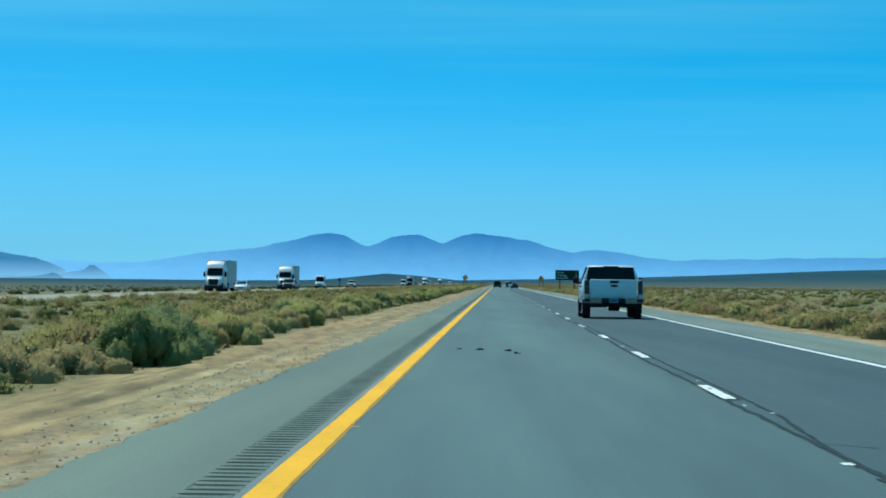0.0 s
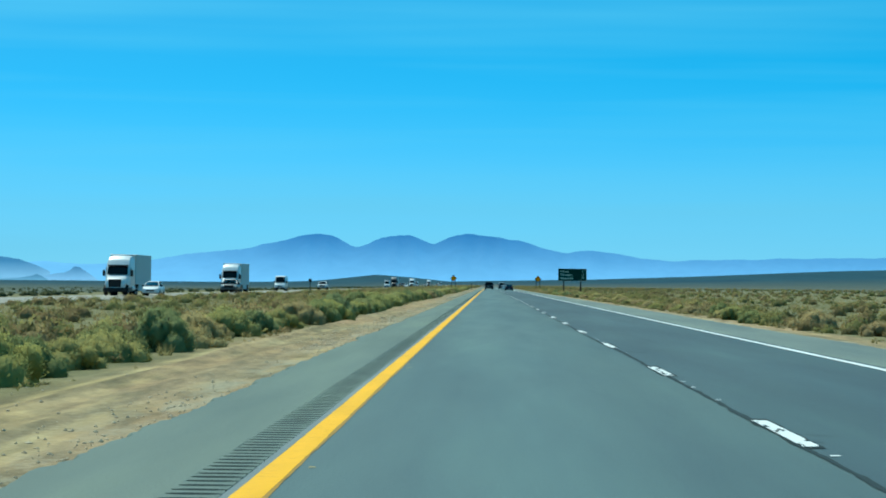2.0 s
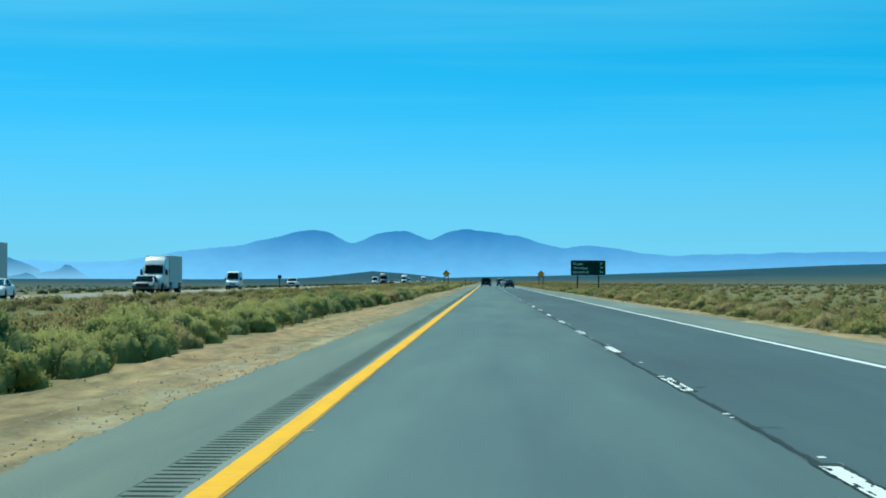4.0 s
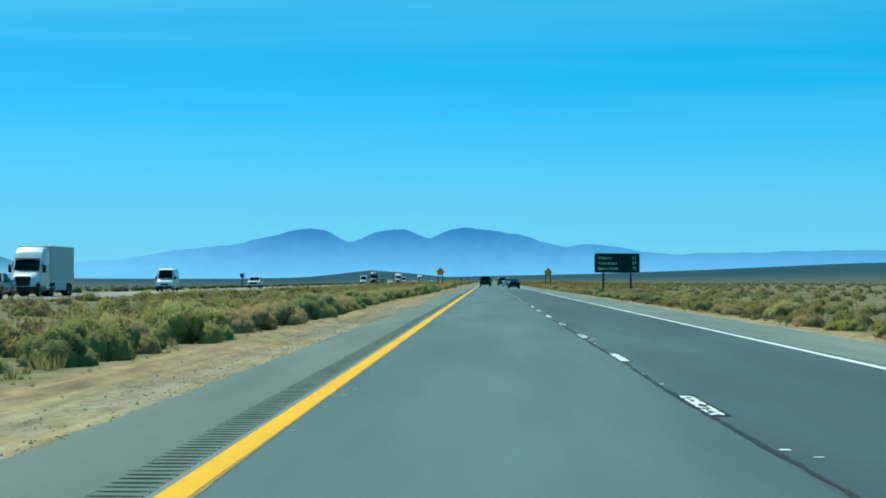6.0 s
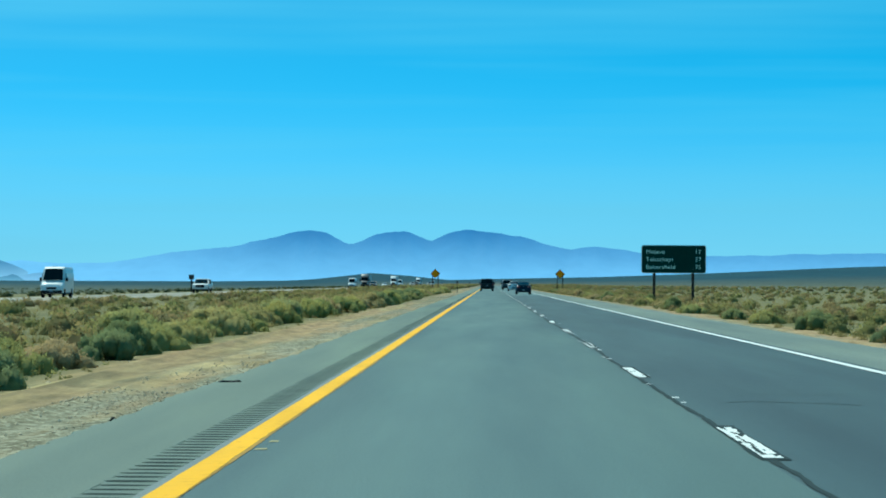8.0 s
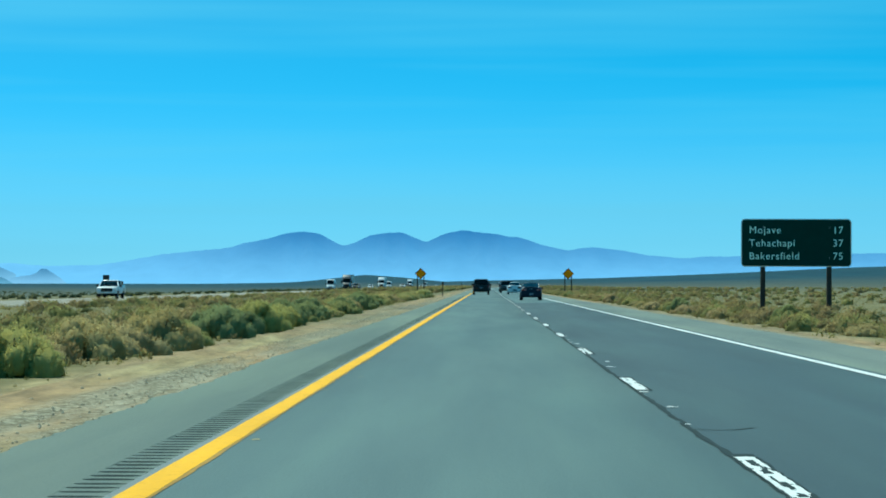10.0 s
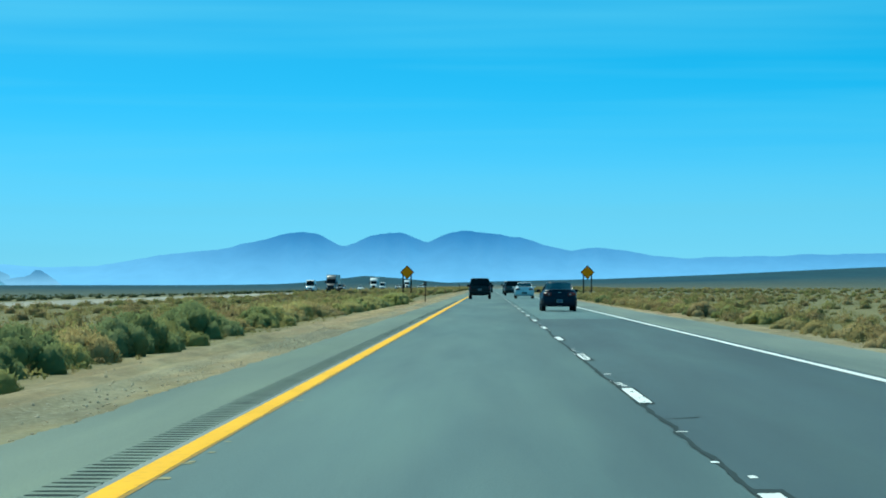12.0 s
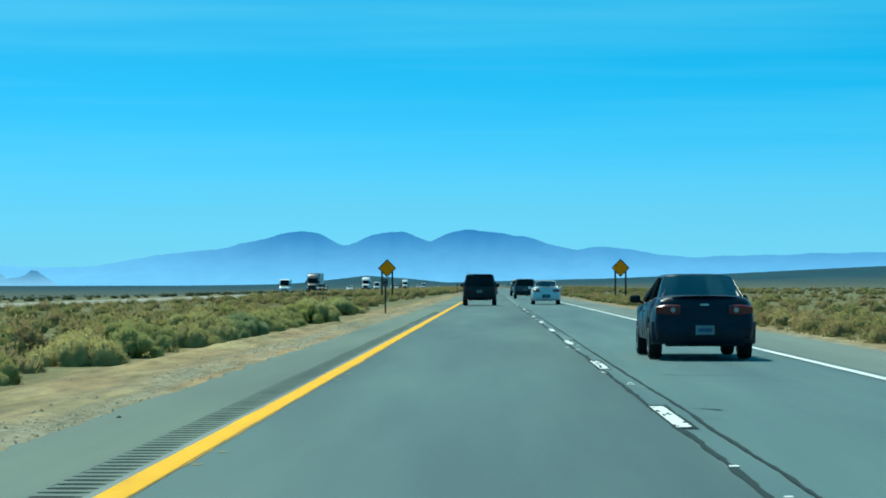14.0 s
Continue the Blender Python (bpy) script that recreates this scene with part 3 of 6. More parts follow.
yy = np.arange(-30, 900, 0.3)
seam = np.stack([LANE - 0.05 + wander(len(yy), 0.022, 70, 61) + wander(len(yy), 0.008, 71, 3), yy], -1)
ob = new("sealed_seam", from_arrays("sealed_seam", *ribbon(seam, 0.050, 0.0045, 72), M_TAR))
tagged(ob, "dark poured tar line along the lane seam", "crack sealer", kind="structure")
for y0, y1, off, sd in ((16, 78, 0.12, 75), (535, 660, 0.19, 76)):
    yy = np.arange(y0, y1, 0.3)
    u = np.minimum(1, np.minimum(yy - y0, y1 - yy) / 6)
    line = np.stack([LANE - 0.06 + (off + 0.06) * u + wander(len(yy), 0.012, sd, 61) * u + wander(len(yy), 0.006, sd + 5, 3), yy], -1)
    ob = new("sealed_seam", from_arrays("sealed_seam", *ribbon(line, 0.034, 0.0052, sd), M_TAR))
    tagged(ob, "second dark tar line beside the lane seam", "crack sealer", kind="structure")
rng = np.random.default_rng(83)
vv, ff = [], []
for k in range(210):                                    # chips of old lane paint and marker studs along the seam
    y, x, a, b = rng.uniform(5, 640), LANE + rng.normal(0.02, 0.06), rng.uniform(0.02, 0.05), rng.uniform(0.04, 0.13)
    q = np.array([(x - a, y - b, 0.0058), (x + a, y - b * 0.7, 0.0058), (x + a * 0.8, y + b, 0.0058), (x - a * 0.9, y + b * 0.8, 0.0058)])
    vv.append(q), ff.append([4 * k, 4 * k + 1, 4 * k + 2, 4 * k + 3])
ob = new("paint_chips", from_arrays("paint_chips", np.concatenate(vv), ff, M_WHITE))
tagged(ob, "white chips of worn lane paint along the seam", "road marking", kind="stuff")
rng = np.random.default_rng(84)
vv, ff = [], []
for k in range(90):                                     # flakes of yellow paint lost from the edge line
    y, x, a, b = rng.uniform(5, 640), 0.13 + abs(rng.normal(0, 0.07)), rng.uniform(0.015, 0.045), rng.uniform(0.03, 0.10)
    q = np.array([(x - a, y - b, 0.004), (x + a, y - b * 0.7, 0.004), (x + a * 0.8, y + b, 0.004), (x - a * 0.9, y + b * 0.8, 0.004)])
    vv.append(q), ff.append([4 * k, 4 * k + 1, 4 * k + 2, 4 * k + 3])
ob = new("paint_chips", from_arrays("paint_chips", np.concatenate(vv), ff, M_FLAKE))
tagged(ob, "dirty pale flakes of road paint beside the yellow line", "road marking", kind="stuff")
rng = np.random.default_rng(81)
vv, ff, base = [], [], 0
CRACKS = [(138.1, 3.5, 4.25), (137.2, 3.6, 4.0), (133.0, 3.45, 3.9), (333.1, 4.3, 5.5), (490.8, 3.5, 3.95), (487.5, 3.45, 3.9),
          (448.5, 3.5, 3.9), (448.4, 4.3, 5.1), (444.8, 3.55, 4.15), (513.15, 0.15, 0.7), (516.0, 0.1, 0.57), (553.7, 3.85, 4.1), (551.7, 3.74, 4.06)]
for k in range(105):
    if k < len(CRACKS):
        y, x0, x1 = CRACKS[k]
    else:                                               # short ones branch off the seam, a few cross the outer lane
        y = rng.uniform(-5, 760)
        x0 = LANE - 0.05 if rng.random() < 0.7 else LANE + rng.uniform(0.4, 1.6)
        x1 = x0 + (rng.uniform(0.15, 0.5) if x0 < LANE else rng.uniform(0.4, 1.3))
    n = max(4, int((x1 - x0) / 0.12))
    xsq = np.linspace(x0, x1, n)
    line = np.stack([xsq, y + wander(n, 0.12, 200 + k, 5) + rng.normal(0, 0.12) * (xsq - x0)], -1)
    v, f = ribbon(line, rng.uniform(0.015, 0.04), 0.0035, 400 + k)
    vv.append(v), ff.append(f + base)
    base += len(v)
ob = new("crack_sealer", from_arrays("crack_sealer", np.concatenate(vv), np.concatenate(ff), M_TAR))
tagged(ob, "short dark cross cracks filled with tar", "crack sealer", kind="stuff")

ry0, ry1, pitch = -6.0, 640.0, 0.296
n = int((ry1 - ry0) / pitch)
cols = [(0.0, 0.25), (0.14, 0.8), (0.45, 1.0), (0.8, 0.9), (1.0, 0.3)]      # grooves are milled: deep and wide in the middle, thin at the ends
rng = np.random.default_rng(9)
shift, deep = rng.normal(0, 0.008, n), rng.uniform(0.75, 1.15, n)
verts = []
for u, w in cols:
    half = 0.074 * w * deep
    mid = ry0 + (np.arange(n) + 0.5) * pitch + shift
    yy = np.stack([mid - half, mid - half * 0.55, mid + half * 0.55, mid + half], -1).ravel()
    low = -0.013 * w * deep
    zz = np.stack([np.full(n, 0.003), low, low, np.full(n, 0.003)], -1).ravel()
    verts.append(np.stack([-0.445 + 0.300 * u + 0.012 * np.repeat(rng.normal(0, 1, n), 4) * (u in (0.0, 1.0)) * (1 - u), yy, zz], -1))
m4 = 4 * n
i = np.arange(m4 - 1)
quads = np.concatenate([np.stack([i + c * m4, i + (c + 1) * m4, i + 1 + (c + 1) * m4, i + 1 + c * m4], -1) for c in range(len(cols) - 1)])
me = from_arrays("rumble_strip", np.concatenate(verts), quads, M_RUMBLE)
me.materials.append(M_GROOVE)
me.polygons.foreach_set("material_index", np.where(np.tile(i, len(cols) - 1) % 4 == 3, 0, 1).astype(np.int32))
tagged(new("rumble_strip", me), "ground rumble strip with dark cross grooves in the shoulder", "rumble strip", kind="structure")
bed = new("rumble_bed", from_arrays("rumble_bed", *strip(-0.47, -0.12, -150, 2600, -0.02, 20), M_RUMBLE))
tagged(bed, "dark worn asphalt under the rumble strip", "rumble strip", kind="structure")
far_rumble = new("rumble_strip", from_arrays("rumble_strip", *strip(-0.445, -0.145, ry1, 2600, 0.001, 20), M_RUMBLE))
tagged(far_rumble, "dark worn band of rumble strip far along the shoulder", "rumble strip", kind="structure")

# shreds of tyre on the lane
def shred(x, y, s, seed):
    """A torn strip of tread lying flat: a short ragged ribbon, kinked."""
    rng = np.random.default_rng(seed)
    rings, w, kink = [], s * 0.24, rng.uniform(-0.5, 0.5)
    for j in range(8):
        u = j / 7 - 0.5
        bend = kink * s * abs(u - rng.uniform(-0.1, 0.1)) + rng.normal(0, 0.05 * s)
        wide = w * (1 - 2.6 * u * u) * rng.uniform(0.5, 1.2)
        top = 0.006 + min(0.034, s * 0.3) * rng.random() ** 1.5 * max(0.1, 1 - 3.4 * u * u)
        rings.append([(u * s, bend - wide, 0.0), (u * s, bend + wide, 0.0), (u * s, bend + wide * 0.7, top), (u * s, bend - wide * 0.7, top)])
    ob = part("tyre_shred", loft(rings), M_TYRE)
    ob.matrix_basis = pose(x, y, 0.002 if x > -1.3 else float(ground_z(x, y)), 0, 0, rng.uniform(-60, 60))
    tagged(ob, "small black shred of tyre lying on the road", "debris", group="tyre shreds")


for k, (x, y, s) in enumerate(((0.60, 43.6, 0.10), (0.93, 43.2, 0.18), (1.44, 42.7, 0.16), (1.56, 41.2, 0.12), (-2.3, 165.0, 0.3), (-1.17, 335.45, 0.26), (-1.40, 328.2, 0.14), (-1.15, 552.0, 0.045))):
    shred(x, y, s, 500 + k)


# ---- road signs ----
def lettering(name, text, height, x, z, y, parent, material, align="LEFT"):
    cu = bpy.data.curves.new(name, "FONT")
    cu.body, cu.size, cu.align_x, cu.extrude = text, height / 0.70, align, 0.003
    cu.space_character = 1.12
    tmp = new("lettering_curve", cu)
    tmp.matrix_world = pose(x, y, z, 90, 0, 0)
    bpy.context.view_layer.update()
    me = bpy.data.meshes.new_from_object(tmp.evaluated_get(bpy.context.evaluated_depsgraph_get()))
    bpy.data.objects.remove(tmp)
    me.materials.clear()
    me.materials.append(material)
    ob = new(name, me)
    ob.parent = parent
    ob.matrix_basis = pose(x, y, z, 90, 0, 0)
    return ob


def rounded_plate(w, h, r, t, n=5):
    bm = bmesh.new()
    pts = []
    for cx, cz, a0 in ((w / 2 - r, h / 2 - r, 0), (-w / 2 + r, h / 2 - r, 90), (-w / 2 + r, -h / 2 + r, 180), (w / 2 - r, -h / 2 + r, 270)):
        for k in range(n + 1):
            a = radians(a0 + 90 * k / n)
            pts.append(bm.verts.new((cx + r * math.cos(a), 0, cz + r * math.sin(a))))
    f = bm.faces.new(pts)
    g = bmesh.ops.extrude_face_region(bm, geom=[f])
    bmesh.ops.translate(bm, vec=(0, t, 0), verts=[v for v in g["geom"] if isinstance(v, bmesh.types.BMVert)])
    return bm


def mileage_sign():
    sign = new("mileage_sign")
    w, h, bottom = 4.53, 1.97, 1.86
    back = part("border", rounded_plate(w, h, 0.16, 0.03), M_SIGN_WHITE, sign, "white reflective rim")
    back.location = (0, 0, bottom + h / 2)
    face = part("panel", rounded_plate(w - 0.07, h - 0.07, 0.13, 0.02), M_SIGN_GREEN, sign, "dark green reflective panel")
    face.location = (0, -0.024, bottom + h / 2)
    for k, (town, miles) in enumerate((("Mojave", "17"), ("Tehachapi", "37"), ("Bakersfield", "75"))):
        z = bottom + h - 0.60 - 0.535 * k
        lettering("lettering", town, 0.29, -w / 2 + 0.32, z, -0.03, sign, M_SIGN_TEXT)
        lettering("number", miles, 0.29, w / 2 - 0.34, z, -0.03, sign, M_SIGN_TEXT, "RIGHT")
    for x in (-1.36, 1.36):
        bm = bx((x, 0.13, (bottom + 1.5) / 2 - 0.1), (0.19, 0.19, bottom + 1.7), 0.012)
        part("post", bm, M_POST, sign)
    for z in (bottom + 0.35, bottom + h - 0.35):
        part("brace", bx((0, 0.05, z), (w - 0.5, 0.035, 0.08), 0.006), M_STEEL, sign)
    for x in (-1.36, 1.36):
        for z in (bottom + 0.35, bottom + h - 0.35):
            part("bolt", rod(bmesh.new(), (x, -0.05, z), (x, 0.02, z), 0.018, n=8), M_STEEL, sign)
    return tagged(sign, "green mileage sign with white town names on two dark posts", "road sign")


def diamond_sign():
    sign = new("warning_sign")
    s, c = 1.30, 3.0
    for name, k, y, m in (("border", 1.0, 0.0, M_SIGN_BLACK), ("panel", 0.85, -0.022, M_SIGN_YELLOW)):
        bm = rounded_plate(s * k, s * k, 0.07, 0.02, 4)
        bmesh.ops.rotate(bm, cent=(0, 0, 0), matrix=Matrix.Rotation(radians(45), 3, "Y"), verts=bm.verts)
        part(name, bm, m, sign).location = (0, y, c)
    for x in (-0.52, 0.52):
        part("post", bx((x, 0.09, 1.62), (0.17, 0.13, 3.5), 0.01), M_POST, sign)
    part("brace", bx((0, 0.028, c - 0.05), (1.3, 0.02, 0.07), 0.004), M_STEEL, sign)
    return tagged(sign, "orange-yellow diamond warning sign with black rim on two posts", "road sign", group="warning signs")


def marker_post(height=1.45, w=0.2, h=0.32, thick=0.07, label="slim marker post with a small dark plate", group="marker posts"):
    ob = new("marker_post")
    part("post", bx((0, 0, height / 2 - 0.08), (thick, 0.04, height + 0.16), 0.006), M_POST, ob)
    part("plate", rounded_plate(w, h, 0.03, 0.008, 3), M_SIGN_BLACK, ob).location = (0, -0.032, height - h / 2)
    for z in (height - h * 0.25, height - h * 0.75):
        part("bolt", rod(bmesh.new(), (0, -0.04, z), (0, -0.02, z), 0.012, n=6), M_STEEL, ob)
    return tagged(ob, label, "road marker", group=group)


mileage_sign().matrix_basis = pose(14.63, 486.4, float(ground_z(14.6, 486.6)) + 0.14, 0, 0, 0)
first = diamond_sign()
first.matrix_basis = pose(-8.45, 786.5, float(ground_z(-8.4, 786)), 0, 0, 0)
copy_thing(first, pose(14.95, 786.5, float(ground_z(14.9, 786)), 0, 0, 0))
mark = marker_post()
mark.matrix_basis = pose(-2.45, 638, float(ground_z(-2.45, 638)), 0, 0, 0)
for x, y in ((-3.0, 905), (9.4, 930)):
    copy_thing(mark, pose(x, y, float(ground_z(x, y)), 0, 0, 0))
marker_post(2.45, 0.72, 0.66, 0.2, "square dark sign on a post beside the oncoming road", "far signs").matrix_basis = pose(-39.2, 657, -0.36, 0, 0, 0)


# ---- desert shrubs ----
def lobe_form(lr, lh):
    """Half height of a lobe and how high its middle stands."""
    vr = min(lh, 1.6 * lr)
    return vr, max(0.10 * lh, (lh - vr) * 0.95)


def lobe_heart(c, lr, lh, rng, rings=7, sides=14):
    """The dense twiggy heart of one lobe: a lumpy dome whose foot is drawn in."""
    ph = rng.uniform(0, 6, 4)
    vr, up = lobe_form(lr, lh)
    verts, faces, normals = [], [], []
    for j in range(rings + 1):
        u = -0.9 + (j / rings) * (math.pi / 2 + 0.9)
        for i in range(sides):
            a = 2 * math.pi * i / sides
            d = np.array([math.cos(a) * math.cos(u), math.sin(a) * math.cos(u), math.sin(u)])
            far = 0.82 + 0.09 * math.sin(4 * a + ph[0] + 3 * u) + 0.07 * math.sin(7 * a + ph[1] - 5 * u) + rng.normal(0, 0.05)
            if j == rings:
                far = 0.8
            verts.append(np.array([c[0], c[1], up]) + d * far * np.array([lr, lr, vr]))
            nn = d + rng.normal(0, 0.16, 3)
            normals.append(tuple(nn / np.linalg.norm(nn)))
    for j in range(rings):
        for i in range(sides):
            k, l = j * sides + i, j * sides + (i + 1) % sides
            faces.append((k, l, l + sides, k + sides))
    return verts, faces, normals


def shrub_mesh(seed, r, h, clumps, size):
    """A low uneven mound of many small leaf sprigs, gathered in lobes."""
    rng = np.random.default_rng(seed)
    lobes = [(np.zeros(2), r * 0.60, h * 0.92)]
    for k in range(15):
        a, off = k * 2.40 + rng.uniform(-0.3, 0.3), r * (0.25 + 0.58 * k / 14) * rng.uniform(0.8, 1.15)
        lobes.append((np.array([math.cos(a), math.sin(a)]) * off, r * rng.uniform(0.22, 0.46), h * rng.uniform(0.62, 1.04) * (1.12 - 0.66 * off / r)))
    verts, faces, normals = [], [], []
    for c, lr, lh in lobes:
        v, f, nn = lobe_heart(c, lr, lh, rng)
        faces += [tuple(q + len(verts) for q in t) for t in f]
        verts += v
        normals += nn
    share = np.array([lr * lh for _, lr, lh in lobes])
    pick = rng.choice(len(lobes), clumps, p=share / share.sum())
    for k in range(clumps):
        c, lr, lh = lobes[pick[k]]
        a, u = rng.uniform(0, 2 * math.pi), math.acos(rng.uniform(-0.55, 1))
        d = np.array([math.cos(a) * math.sin(u), math.sin(a) * math.sin(u), math.cos(u)])
        vr, up = lobe_form(lr, lh)
        q = rng.uniform(0.76, 0.98) + 0.10 * rng.random() ** 5
        p = np.array([c[0] + d[0] * lr * q, c[1] + d[1] * lr * q, max(up + d[2] * vr * q, 0.02)])
        for _ in range(2):
            way = d * 0.7 + rng.normal(0, 0.5, 3) + np.array([0, 0, 0.5])
            way /= np.linalg.norm(way)
            side = np.cross(way, rng.normal(0, 1, 3))
            side /= np.linalg.norm(side) + 1e-9
            l = size * rng.uniform(0.6, 1.6)
            o = p + rng.normal(0, size * 0.5, 3)
            o[2] = max(o[2], 0.01)
            i = len(verts)
            verts += [o - side * l * 0.26, o + side * l * 0.26, o + way * l]
            faces.append((i, i + 1, i + 2) if np.dot(np.cross(side, way), d) > 0 else (i + 2, i + 1, i))
            soft = d + rng.normal(0, 0.14, 3)
            normals += [tuple(soft / np.linalg.norm(soft))] * 3
    me = from_arrays("foliage", np.array(verts), faces, M_SAGE)
    me.shade_smooth()
    me.normals_split_custom_set_from_vertices(normals)
    return me


def stems_mesh(seed, r, h):
    rng = random.Random(seed)
    bm = bmesh.new()
    for k in range(9):
        a = k * 0.7 + rng.uniform(-0.3, 0.3)
        e = Vector((math.cos(a) * r * rng.uniform(0.3, 0.75), math.sin(a) * r * rng.uniform(0.3, 0.75), h * rng.uniform(0.4, 0.75)))
        rod(bm, (0.03 * math.cos(a), 0.03 * math.sin(a), -0.08), e * 0.5, 0.028, 0.018, 5)
        rod(bm, e * 0.5, e, 0.018, 0.006, 4)
    me = bpy.data.meshes.new("woody_base")
    bm.to_mesh(me)
    bm.free()
    me.materials.append(M_TWIG)
    return me


SHRUBS = [(shrub_mesh(600 + k, 0.72, h * 1.05, 5600, 0.033), stems_mesh(640 + k, 0.7, h)) for k, h in enumerate((0.82, 0.95, 0.70, 1.05, 0.60, 0.88))]


def shrub(x, y, s, turn, kind, label, tall=1.0):
    leaf, stem = SHRUBS[kind]
    ob = new("shrub", leaf)
    ob.matrix_basis = pose(x, y, float(ground_z(x, y)) - 0.02, 0, 0, turn) @ Matrix.Diagonal((s, s, s * tall, 1))
    st = new("woody_base", stem)
    st.parent = ob
    return tagged(ob, label, "shrub", group="roadside shrubs")


# character of the brush: leaves, label, mesh kinds, spread of size and of height
BRUSH = {"D": (M_CREOSOTE, "large dark green creosote bush on the sandy verge", (1, 3, 5), (0.72, 1.05), (0.75, 0.95)),
         "G": (M_GREEN, "rounded grey-green sagebrush beside the highway", (0, 1, 5), (0.8, 1.15), (0.75, 0.95)),
         "O": (M_SAGE, "dusty olive desert shrub with woody stems", (0, 2, 4, 5), (0.7, 1.15), (0.72, 0.95)),
         "T": (M_DRY, "dead brown brush with bare dry twigs", (2, 4, 5, 0), (0.75, 1.15), (0.66, 0.9)),
         "Y": (M_RABBIT, "straw-coloured rabbitbrush on the sandy verge", (2, 4, 0), (0.7, 1.05), (0.72, 0.95))}
# what grows along the median, stretch by stretch: (up to this y, kinds)
GROWTH = ((28, "OT"), (33, "T"), (43, "DDO"), (66, "O"), (74, "GO"), (82, "YO"), (92, "TO"), (98, "O"), (108, "GGY"), (112, "D"), (117, "TY"), (128, "OOD"), (136, "O"), (139, "D"), (145, "TY"), (152, "T"),
          (188, "GOD"), (233, "OG"), (236, "O"), (243, "D"), (251, "GO"), (256, "DG"), (265, "O"), (271, "OD"), (276, "OT"), (283, "G"), (304, "T"), (311, "GD"), (318, "D"), (323, "O"), (332, "T"), (338, "DO"),
          (343, "OT"), (349, "D"), (382, "OY"), (426, "OGT"), (432, "O"), (436, "T"), (442, "D"), (453, "GGO"), (458, "OD"), (463, "YO"), (470, "DO"), (487, "OY"), (489, "D"), (496, "YO"), (502, "D"), (511, "O"),
          (516, "D"), (523, "OO"), (530, "D"), (536, "O"), (542, "DO"), (546, "YO"), (552, "OT"), (566, "TYT"), (580, "O"), (596, "DDO"), (640, "OG"))


def brush(x, y, letter, rng, scale=1.0):
    leaves, label, kinds, sizes, heights = BRUSH[letter]
    ob = shrub(x, y, scale * rng.uniform(*sizes), rng.uniform(0, 360), kinds[int(rng.integers(len(kinds)))], label, rng.uniform(*heights))
    ob.material_slots[0].link = "OBJECT"
    ob.material_slots[0].material = leaves


rng = np.random.default_rng(7)
y = 8.0
while y < 640:                                          # the row that lines the median
    letters = next(g for end, g in GROWTH if y < end)
    letter = letters[int(rng.integers(len(letters)))]
    brush(-3.95 - abs(rng.normal(0, 0.30 if letter in "DG" else 0.65)) + 0.3 * math.sin(y * 0.045), y, letter, rng)
    y += rng.uniform(1.8, 3.0) if letter in "DG" else rng.uniform(2.2, 3.8)
y = 30.0
while y < 640:                                          # sparser on the outer side
    brush(10.1 + abs(rng.normal(0, 0.6)) + 0.25 * math.sin(y * 0.06), y, "OTTYTDO"[int(rng.integers(7))], rng, 0.85)
    y += rng.uniform(5.5, 11.0)


